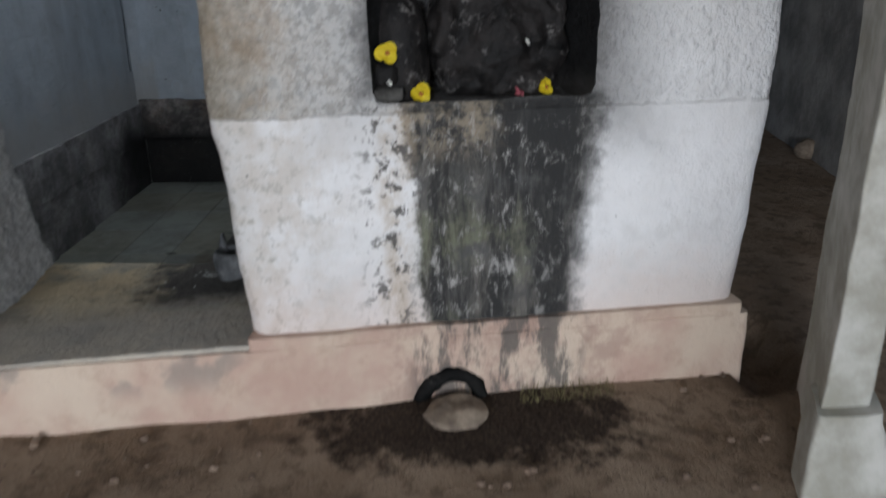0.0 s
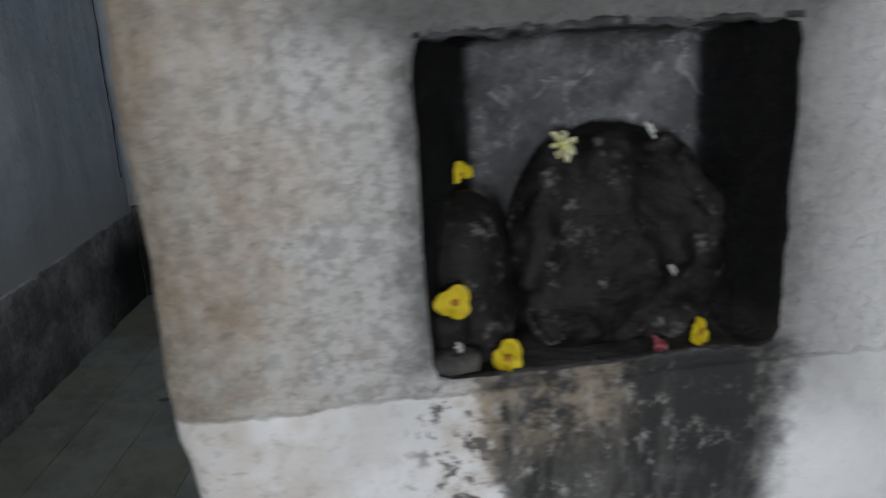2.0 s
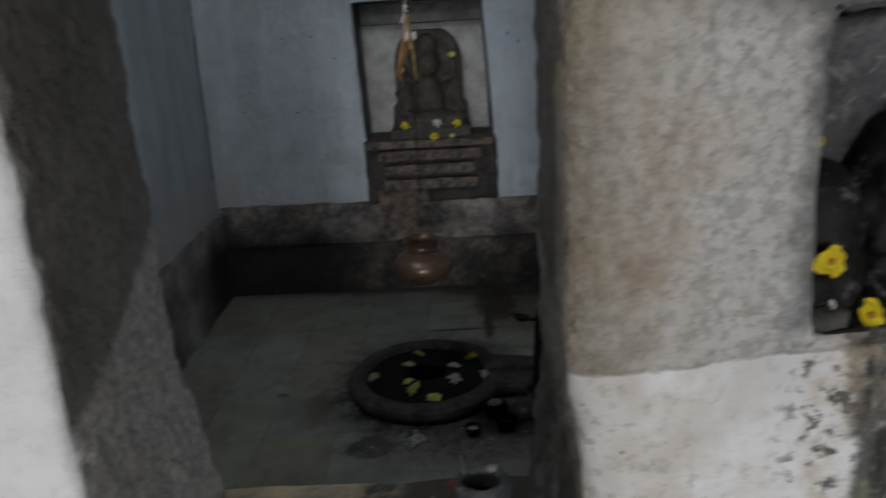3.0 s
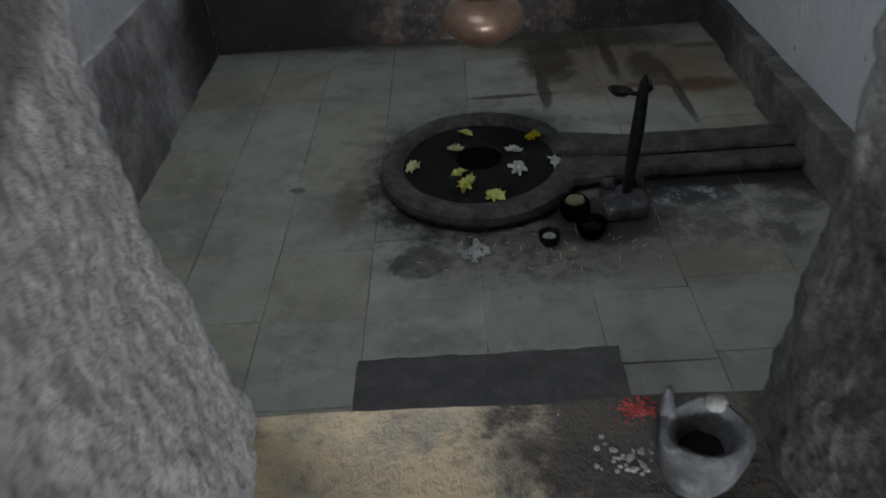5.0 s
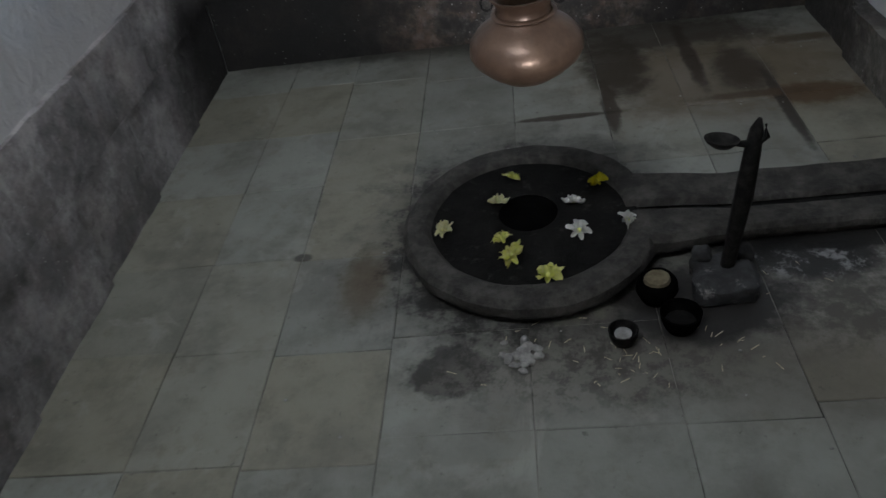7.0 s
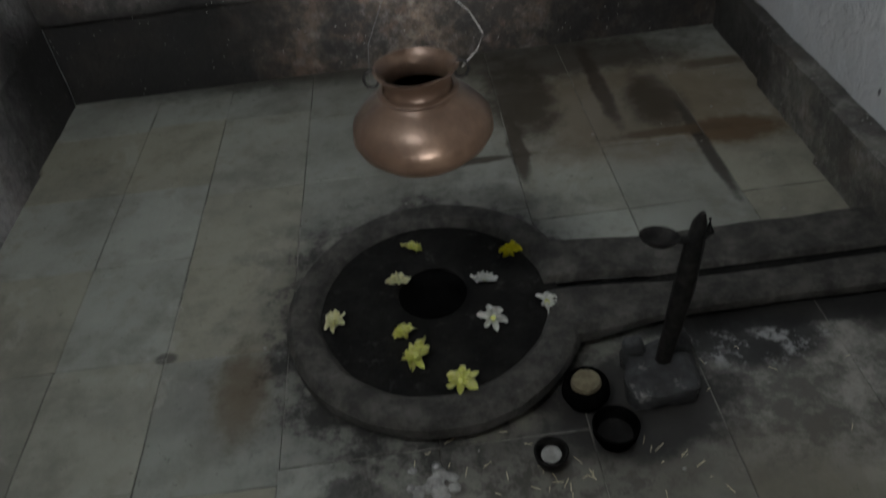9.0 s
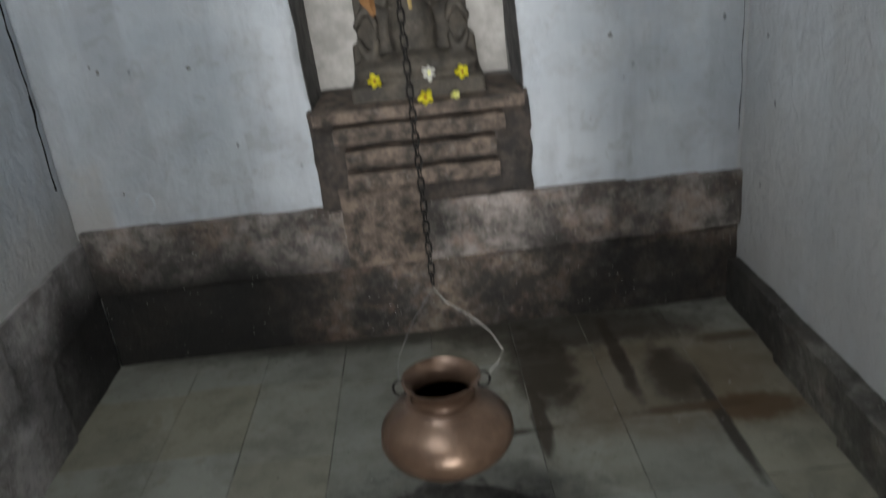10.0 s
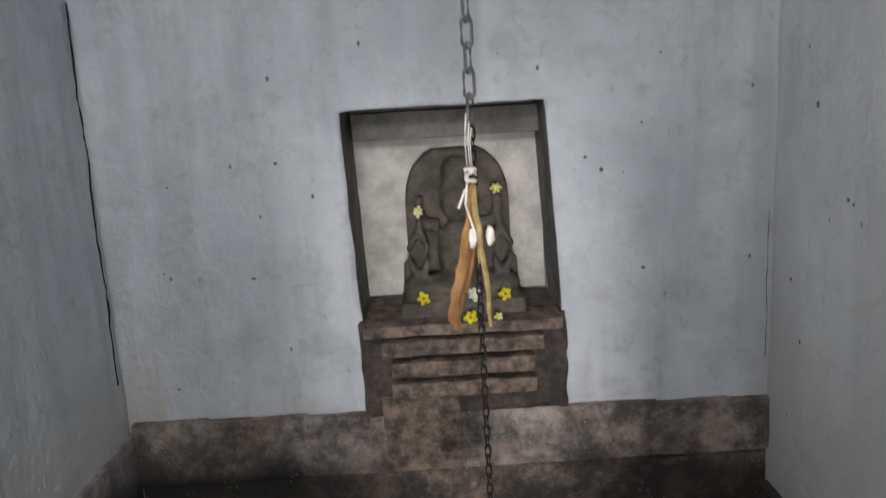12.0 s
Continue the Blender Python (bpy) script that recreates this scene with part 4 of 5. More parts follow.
# ---- deity niche of the room ----
def deity_niche():
    thing("niche_panel", fine_box(-1.33, -0.325, Y_B + 0.44, Y_B + 0.475, 0.62, 1.47, 0.08, 0.004, 5, 0.004), PANEL, "stained white plaster back of the deity niche", "panel", "structure")
    # added dark block for the band along the top of the panel
    thing("niche_lintel", fine_box(-1.308, -0.322, Y_B + 0.30, Y_B + 0.45, 1.475, 1.62, 0.08, 0.01, 5, 0.003), DARK_PLASTER, "added dark block for the band atop the deity niche", "lintel", "structure")
    ped = root("pedestal", "sooty brown stone pedestal with stepped mouldings", "pedestal", pose(-0.80, Y_B, 0.12))
    # flank stone blackened so the gaps between mouldings look shaded
    part("flank", fine_box(-0.515, 0.51, -0.05, 0.10, 0.0, 0.50, 0.03, 0.012, 9, 0.012), FLANKSTONE, ped)
    part("top_slab", fine_box(-0.49, 0.48, -0.15, 0.40, 0.44, 0.505, 0.05, 0.015, 7, 0.005), THRONE, ped)
    for z0, z1, w, d in ((0.35, 0.425, 0.40, 0.16), (0.235, 0.315, 0.36, 0.14), (0.12, 0.20, 0.37, 0.12)):
        part("moulding", fine_box(-w, w - 0.02, -d, 0.02, z0, z1, 0.03, 0.008, 9, 0.008), THRONE, ped)
    part("spout_panel", fine_box(-0.43, -0.03, -0.066, 0.02, -0.30, 0.12, 0.04, 0.012, 7, 0.008), THRONE, ped)
    # seated figure, one plain mesh
    bm = bmesh.new()
    for k in range(40):
        z = 0.02 * k + 0.01
        w = 0.265 * (1 - clamp((z - 0.50) / 0.32) ** 2.6) ** 0.5
        bmesh.ops.create_cube(bm, size=1, matrix=Matrix.Translation((0, 0.16, z)) @ Matrix.Diagonal((2 * w, 0.13, 0.024, 1)))
    bmesh.ops.create_cube(bm, size=1, matrix=Matrix.Translation((0.0, 0.03, 0.03)) @ Matrix.Diagonal((0.62, 0.36, 0.09, 1)))
    ball(bm, (0, 0.05, 0.28), (0.115, 0.10, 0.18))
    ball(bm, (0, 0.02, 0.56), (0.095, 0.085, 0.12))
    ball(bm, (0, 0.04, 0.69), (0.08, 0.07, 0.085))
    ball(bm, (0, -0.02, 0.13), (0.25, 0.13, 0.07))
    for s in (-1, 1):
        tube(bm, [(s * 0.10, 0.03, 0.42), (s * 0.175, 0.03, 0.44), (s * 0.20, 0.0, 0.52), (s * 0.19, -0.01, 0.58)], [0.04, 0.036, 0.028, 0.03])
        tube(bm, [(s * 0.195, 0.0, 0.50), (s * 0.20, -0.03, 0.42), (s * 0.255, -0.045, 0.33), (s * 0.25, -0.045, 0.25), (s * 0.20, -0.05, 0.15)], [0.022, 0.022, 0.018, 0.018, 0.026])
        tube(bm, [(s * 0.20, -0.03, 0.42), (s * 0.165, -0.05, 0.33), (s * 0.17, -0.05, 0.25), (s * 0.20, -0.05, 0.15)], [0.022, 0.018, 0.018, 0.026])
        ball(bm, (s * 0.205, -0.03, 0.125), (0.09, 0.09, 0.06))
        tube(bm, [(s * 0.27, 0.1, 0.02), (s * 0.27, 0.09, 0.24)], [0.035, 0.025])
    ob = fused("deity_statue", bm, DEITY, 0.012, 3)
    ob.matrix_world = pose(-0.79, Y_B + 0.12, 0.622)
    tagged(ob, "weathered dark carved stone seated statue on a pedestal", "statue")


deity_niche()


# ---- stones in the facade niche ----
def niche_stones():
    bm = bmesh.new()
    ball(bm, (0, 0.05, 0.19), (0.145, 0.075, 0.17), 24)
    bmesh.ops.create_cube(bm, size=1, matrix=Matrix.Translation((0.0, 0.045, 0.13)) @ Matrix.Diagonal((0.25, 0.12, 0.25, 1)))
    ball(bm, (-0.01, 0.03, 0.285), (0.062, 0.06, 0.075))
    ball(bm, (-0.012, 0.035, 0.335), (0.035, 0.035, 0.028))
    for s in (-1, 1):
        ball(bm, (s * 0.085, 0.035, 0.265), (0.045, 0.04, 0.075))
        ball(bm, (s * 0.115, 0.03, 0.12), (0.035, 0.045, 0.11))
        ball(bm, (s * 0.07, 0.0, 0.035), (0.065, 0.045, 0.04))
    ball(bm, (0.0, 0.0, 0.14), (0.07, 0.045, 0.11))
    tube(bm, [(-0.005, -0.016, 0.27), (0.004, -0.028, 0.2), (0.03, -0.03, 0.13), (0.045, -0.028, 0.09)], [0.018, 0.017, 0.016, 0.014])
    for u0, z0, u1, z1 in ((-0.10, 0.30, -0.13, 0.10), (0.095, 0.31, 0.125, 0.14), (-0.045, 0.24, -0.055, 0.06), (0.06, 0.22, 0.075, 0.05)):
        tube(bm, [(u0, 0.0, z0), ((u0 + u1) / 2 + 0.01, -0.02, (z0 + z1) / 2), (u1, -0.012, z1)], [0.016, 0.02, 0.014], 8)
    ob = fused("idol_stone", bm, IDOL, 0.008, 5)
    for v in ob.data.vertices:
        v.co += wobble(v.co, 18, 0.0085)
    for v in ob.data.vertices:
        v.co.x *= 1.03 - 0.20 * clamp((v.co.z - 0.2) / 0.16) ** 1.5 - 0.14 * clamp((0.10 - v.co.z) / 0.1)
    ob.data.transform(Matrix.Diagonal((1.32, 1.05, 1.10, 1)))
    ob.matrix_world = FACADE @ pose(0.378, 0.085, 0.893, -8, 0, 0)
    tagged(ob, "worn black oiled idol stone in the wall niche", "idol")
    bm = lathe([(0.02, 0.0), (0.068, 0.0), (0.074, 0.05), (0.073, 0.13), (0.068, 0.18), (0.055, 0.225), (0.034, 0.252), (0.012, 0.262)], 28, 0.003)
    thing("linga_stone", bm, IDOL, "smooth black rounded stone in the wall niche", "stone", at=FACADE @ pose(0.108, 0.13, 0.893, 0, -2, 0) @ Matrix.Diagonal((1.12, 1.1, 1.12, 1)))
    thing("stone_block", fine_box(-0.042, 0.042, -0.03, 0.03, 0, 0.042, 0.02, 0.012, 14, 0.004), BASIN, "small rough grey stone block at the niche edge", "stone", at=FACADE @ pose(0.062, 0.035, 0.894))
    thing("small_idol", fine_box(-0.034, 0.03, -0.022, 0.024, 0, 0.065, 0.018, 0.016, 16, 0.005), IDOL, "small worn black idol stone beneath a flower", "stone", at=FACADE @ pose(0.060, 0.055, 0.930))


def niche_lip():
    bm = bmesh.new()
    pts = [(0.012 + 0.0220 * k, 0.006 + 0.004 * math.sin(k * 1.3), 1.452 + 0.006 * noise.noise(Vector((k * 0.45, 2, 0))) + 0.006 * math.exp(-((k - 15) / 4) ** 2)) for k in range(29)]
    tube(bm, pts, [0.009 + 0.008 * noise.noise(Vector((k * 0.8, 5, 1))) for k in range(29)], 10)
    bmesh.ops.subdivide_edges(bm, edges=list(bm.edges), cuts=1)
    roughen(bm, 30, 0.009)
    thing("niche_lip", bm, ASHSTONE, "broken sooty plaster edge above the wall niche", "plaster edge", "structure", at=FACADE)


niche_lip()
niche_stones()


# ---- flowers ----
def lobed(n, size, depth, cup, crumple, twist=0.0):
    """A blossom of n joined lobes, a little cupped and crumpled."""
    bm = bmesh.new()
    seg, off = n * 9, random.uniform(0, 9)
    uneven = [random.uniform(0.78, 1.12) for _ in range(n)]
    rows = []
    for f in (0.10, 0.28, 0.50, 0.72, 0.90, 1.0):
        row = []
        for k in range(seg):
            a = 2 * math.pi * k / seg
            q = n * k / seg
            lobe = 0.5 - 0.5 * math.cos(2 * math.pi * q)
            wide = uneven[int(q) % n]
            r = 0.5 * size * f * (1 - depth * f * (1 - lobe ** 0.6)) * wide
            z = cup * size * f * f + size * 0.05 * f * math.cos(2 * math.pi * q) + crumple * size * f * noise.noise(Vector((r * math.cos(a), r * math.sin(a), off)) * (5.0 / size))
            row.append(bm.verts.new((r * math.cos(a + twist * f), r * math.sin(a + twist * f), z)))
        rows.append(row)
    bm.faces.new(rows[0])
    for p, q in zip(rows, rows[1:]):
        for k in range(seg):
            bm.faces.new((p[k], p[(k + 1) % seg], q[(k + 1) % seg], q[k]))
    bmesh.ops.solidify(bm, geom=list(bm.faces), thickness=size * 0.015)
    return bm


def flower(m, size, mat, label, n=5, throat=CENTRE, depth=0.5, cup=0.12, group=""):
    r = root("flower", label, "flower", m, group=group)
    part("petals", lobed(n, size, depth, cup, 0.22), mat, r)
    if n > 5:
        part("inner_petals", lobed(n - 1, size * 0.62, depth * 0.9, cup + 0.28, 0.25, 0.4), mat, r)
    bm = bmesh.new()
    ball(bm, (0, 0, size * 0.03), (size * 0.11, size * 0.11, size * 0.06), 10)
    part("throat", bm, throat, r)
    return r


def facade_flowers():
    lab = "bright yellow trumpet flower with an orange throat"
    for u, y, z, s, rx, rz in ((0.149, 0.02, 0.914, 0.058, 62, 10), (0.499, 0.03, 0.918, 0.056, 66, 40), (0.063, 0.022, 1.024, 0.056, 78, 0), (0.105, 0.155, 1.21, 0.042, 75, 200)):
        flower(FACADE @ pose(u, y, z, rx, 0, rz), s * 1.15, YELLOW, lab, 3, depth=0.28, cup=0.05, group="yellow flowers in the niche")
    flower(FACADE @ pose(0.268, 0.10, 1.255, 66, 10, 20), 0.058, CREAM, "cream many-petalled flower on the idol's shoulder", 7, LIME, 0.6)
    flower(FACADE @ pose(0.419, 0.022, 0.906, 50, 20, 20), 0.04, PINK, "faded pink petals on the niche floor", 4, PINK)
    for u, y, z, s in ((0.422, 0.10, 1.272, 0.034), (0.44, 0.03, 1.04, 0.028), (0.064, 0.012, 0.946, 0.024)):
        flower(FACADE @ pose(u, y, z, 60, 0, random.uniform(0, 90)), s, PALE, "small withered white blossom on the stone", 6, PALE, 0.7)


facade_flowers()


def deity_flowers():
    g = "flowers on the deity"
    for x, y, z, s, mat, lab, n in (
        (-0.985, 4.615, 0.712, 0.055, LEMON, "bright yellow flower at the statue's foot", 5),
        (-0.585, 4.615, 0.712, 0.055, LEMON, "bright yellow flower at the statue's foot", 5),
        (-0.765, 4.515, 0.634, 0.06, LEMON, "bright yellow flower on the pedestal top", 5),
        (-0.735, 4.60, 0.725, 0.06, PALE, "white blossom in the statue's lap", 6),
        (-0.985, 4.70, 1.13, 0.05, CREAM, "cream blossom on the statue's arm", 6),
        (-0.60, 4.72, 1.22, 0.05, LIME, "yellow-green blossom on the statue's shoulder", 6),
        (-0.63, 4.515, 0.63, 0.035, LIME, "small wilted yellow blossom on the pedestal", 5),
    ):
        flower(pose(x, y - 0.01, z + 0.01, 74, 0, random.uniform(-12, 12)) @ Matrix.Rotation(random.uniform(0, 1.5), 4, "Z"), s * 1.25, mat, lab, n, CENTRE if mat is LEMON else LIME, 0.35, 0.05, g)


deity_flowers()


# ---- stone basin in the floor ----
CX, CY = -0.845, 2.835


def basin():
    r = root("stone_basin", "round dark stone offering basin with a long drain spout", "basin", pose(CX, CY, Z_IN))
    # outline: circle joined to the spout, swept as rim sections
    ro, ri, sy = 0.437, 0.358, 1.05
    half, top = 0.19, 0.108

    def outline(rad, w, end, low_side=0.34):
        pts = []
        a0 = math.asin(w / rad)
        for k in range(64):
            a = a0 + (2 * math.pi - 2 * a0) * k / 63
            pts.append((rad * math.cos(a), rad * sy * math.sin(a)))
        n = 16
        x0 = rad * math.cos(a0)
        for k in range(n + 1):
            pts.append((x0 + (end - x0) * k / n, -w * (1 - low_side * min(1.0, 3.0 * k / n))))
        for k in range(n + 1):
            pts.append((end - (end - x0) * k / n, w))
        return pts

    end = X_R - 0.10 - CX
    outer = [outline(ro + 0.02, half + 0.02, end), outline(ro + 0.012, half + 0.01, end), outline(ro, half, end)]
    inner = [outline(ri + 0.012, 0.030, end, 0), outline(ri, 0.024, end, 0), outline(ri - 0.01, 0.020, end, 0)]
    low = outline(ro - 0.012, half - 0.02, end)
    rings = [(low, -0.02), (low, 0.040), (outer[0], 0.048), (outer[0], 0.085), (outer[1], top - 0.012), (outer[2], top), (outline(ro - 0.012, half - 0.01, end), top + 0.001), (outline(ri + 0.024, 0.040, end, 0), top), (inner[0], top - 0.002), (inner[1], top - 0.012), (inner[2], 0.078)]
    bm = bmesh.new()
    rows = []
    for pts, z in rings:
        rows.append([bm.verts.new(Vector((x, y, z - (0.3 * z * min(1.0, max(0.0, (x - 0.42) / 0.3)) if z > 0 else 0))) + wobble((x, y, z), 6, 0.006)) for x, y in pts])
    n = len(rows[0])
    for a, b in zip(rows, rows[1:]):
        for i in range(n):
            bm.faces.new((a[i], a[(i + 1) % n], b[(i + 1) % n], b[i]))
    rim = part("rim", bm, BASIN, r)
    rim.data.set_sharp_from_angle(angle=radians(32))
    # sunk floor with a socket in its middle
    prof = [(0.0, 0.006), (0.108, 0.074), (0.122, 0.084), (0.24, 0.082), (0.385, 0.080)]
    bm = bmesh.new()
    rows = [[bm.verts.new((rad * math.cos(2 * math.pi * i / 48), rad * sy * math.sin(2 * math.pi * i / 48) + (0.05 if rad < 0.13 else 0), z)) for i in range(48)] for rad, z in prof[1:]]
    for a, b in zip(rows, rows[1:]):
        for i in range(48):
            bm.faces.new((a[i], a[(i + 1) % 48], b[(i + 1) % 48], b[i]))
    part("sunk_floor", bm, PIT, r, "wet black hollow of the basin")
    # near-black colour stands in for the shade of a deeper hole
    bm = lathe([(0.002, 0.006), (0.095, 0.006), (0.104, 0.04), (0.108, 0.0745)], 48)
    bmesh.ops.translate(bm, verts=bm.verts, vec=(0, 0.05, 0))
    part("socket", bm, VOID, r, "black empty socket in the hollow")
    part("channel_floor", box(0.33, end, -0.035, 0.035, 0.0, 0.045), PIT, r, smooth=False)


basin()


def basin_flowers():
    g = "blossoms in the basin"
    z = Z_IN + 0.100
    for x, y, s, mat, lab in (
        (-1.145, 2.785, 0.085, CREAM, "cream blossom floating in the stone basin"),
        (-0.905, 2.605, 0.105, LIME, "large yellow-green blossom in the stone basin"),
        (-0.94, 2.70, 0.08, LIME, "yellow-green blossom in the stone basin"),
        (-0.793, 2.49, 0.095, LIME, "yellow blossom on the basin's rim"),
        (-0.507, 2.755, 0.075, PALE, "white blossom at the basin's edge"),
        (-0.675, 2.715, 0.085, PALE, "white blossom in the stone basin"),
        (-0.68, 2.885, 0.08, PALE, "white blossom in the stone basin"),
        (-0.578, 3.005, 0.075, LEMON, "yellow blossom at the basin's edge"),
        (-0.95, 2.925, 0.085, CREAM, "cream blossom in the stone basin"),
        (-0.895, 3.08, 0.075, LIME, "yellow-green blossom at the basin's edge"),
    ):
        flower(pose(x, y, z, random.uniform(-35, 35), random.uniform(-35, 35), random.uniform(0, 90)), s * 1.08, mat, lab, 6, LIME if mat is not LEMON else LEMON, 0.62, 0.14, g)


basin_flowers()


# ---- things beside the basin ----
def lamp_post():
    r = root("lamp_stand", "black iron lamp stand with a leaf-shaped dish, set in a stone", "lamp stand", pose(-0.235, 2.495, Z_IN))
    bm = fine_box(-0.105, 0.085, -0.11, 0.09, -0.01, 0.085, 0.025, 0.03, 11, 0.018)
    part("base_stone", bm, ASHSTONE, r, "rough grey base stone smeared with ash")
    part("knob", fine_box(0.02, 0.085, 0.01, 0.07, 0.07, 0.12, 0.02, 0.02, 12, 0.012), ASHSTONE, r)
    part("knob", fine_box(-0.10, -0.035, 0.02, 0.085, 0.07, 0.115, 0.02, 0.02, 13, 0.012), ASHSTONE, r)
    bm = bmesh.new()
    tube(bm, [(0, 0, 0.05), (0.008, -0.012, 0.20), (0.016, -0.03, 0.38), (0.02, -0.042, 0.53), (0.022, -0.047, 0.60), (0.026, -0.05, 0.632)], [0.022, 0.024, 0.027, 0.023, 0.018, 0.006], 8)
    part("post", bm, IRON, r)
    bm = bmesh.new()
    tube(bm, [(0.018, -0.045, 0.552), (-0.015, -0.047, 0.556), (-0.034, -0.048, 0.560)], [0.012, 0.009, 0.007], 6)
    part("arm", bm, IRON, r)
    bm = lathe([(0.004, -0.012), (0.026, -0.010), (0.041, 0.004), (0.046, 0.014), (0.040, 0.010), (0.025, -0.002), (0.004, -0.004)], 20)
    for v in bm.verts:
        v.co = Vector((v.co.x * 1.05 - 0.068, v.co.y * 0.8 - 0.05, v.co.z - v.co.x * 0.15 + 0.566))
    part("dish", bm, IRON, r)
    bm = bmesh.new()
    tube(bm, [(0.026, -0.046, 0.555), (0.05, -0.048, 0.575), (0.044, -0.05, 0.612)], [0.012, 0.011, 0.004], 6)
    part("finial", bm, IRON, r)


def bowls():
    prof = [(0.02, 0.0), (0.034, 0.003), (0.045, 0.025), (0.048, 0.045), (0.044, 0.046), (0.040, 0.026), (0.03, 0.012), (0.004, 0.010)]
    b = root("cup", "small steel cup with white residue on the flags", "cup", pose(-0.588, 2.272, Z_IN))
    part("body", lathe([(r * 0.95, z * 1.15) for r, z in prof], 24), IRON, b)
    part("contents", lathe([(0.003, 0.03), (0.024, 0.03), (0.026, 0.038), (0.004, 0.042)], 16, 0.002), ASH, b, "white ash in the cup")
    b = root("bowl", "black oily bowl on the flags beside the stand", "bowl", pose(-0.41, 2.315, Z_IN))
    part("body", lathe([(r * 1.3, z * 1.5) for r, z in prof], 24), VOID, b)
    part("oil", lathe([(0.003, 0.028), (0.05, 0.028), (0.051, 0.03), (0.004, 0.031)], 20), PIT, b)
    b = root("clay_pot", "small dark clay pot with an ochre top", "pot", pose(-0.458, 2.452, Z_IN))
    part("body", lathe([(0.03, 0.0), (0.05, 0.01), (0.066, 0.045), (0.062, 0.075), (0.05, 0.09), (0.045, 0.08), (0.004, 0.078)], 24, 0.002), VOID, b)
    part("cap", lathe([(0.004, 0.078), (0.042, 0.078), (0.038, 0.092), (0.004, 0.096)], 18, 0.003), OCHRE, b, "ochre residue filling the mouth")
    bm = bmesh.new()
    for k in range(34):
        x, y = random.gauss(0, 0.026), random.gauss(0, 0.024)
        s = random.uniform(0.006, 0.017)
        ball(bm, (x, y, s * 0.35), (s * 1.2, s, s * 0.7), 8)
    roughen(bm, 45, 0.006)
    thing("ash_mound", bm, ASH, "crumbled grey ash heap on the flags", "ash", "stuff", at=pose(-0.90, 2.245, Z_IN))
    bm = lathe([(0.008, 0.0), (0.014, 0.004), (0.013, 0.022), (0.008, 0.03), (0.003, 0.032)], 14)
    thing("bead", bm, STEEL, "small shiny steel finial beside the ash", "trinket", at=pose(-0.886, 2.29, Z_IN))


def incense_sticks():
    bm = bmesh.new()
    for i in range(60):
        x, y = random.gauss(-0.55, 0.22), random.gauss(2.20, 0.08)
        if i > 52:
            x, y = random.gauss(-0.05, 0.15), random.gauss(2.42, 0.1)
        a, L = random.uniform(0, math.pi), random.uniform(0.008, 0.032)
        d = Vector((math.cos(a), math.sin(a), random.uniform(-0.05, 0.3))) * L
        tube(bm, [Vector((x, y, Z_IN + 0.004)), Vector((x, y, Z_IN + 0.004)) + d], random.uniform(0.0007, 0.0013), 4)
    thing("incense_sticks", bm, INCENSE, "scattered burnt incense stick ends on the flags", "incense", "stuff")
    bm = bmesh.new()
    for i in range(90):
        x, y = random.uniform(-2.1, 0.6), random.uniform(1.0, 4.4)
        if abs(x - CX) < 0.5 and abs(y - CY) < 0.5:
            continue
        s = random.uniform(0.002, 0.007)
        ball(bm, (x, y, Z_IN + s * 0.4), (s, s * random.uniform(0.5, 1), s * 0.5), 6)
    thing("floor_debris", bm, ASH, "tiny grey crumbs strewn over the flags", "debris", "stuff")


def step_slab():
    bm = fine_box(-1.326, -0.428, 1.35, 1.645, Z_IN - 0.01, Z_IN + 0.014, 0.03, 0.010, 9, 0.008)
    thing("step_slab", bm, SLAB, "dark slate slab set in the floor below the threshold", "slab", "structure")


lamp_post()
bowls()
incense_sticks()
step_slab()


# ---- hanging pot and its chain ----
PX, PY = -0.808, 2.656


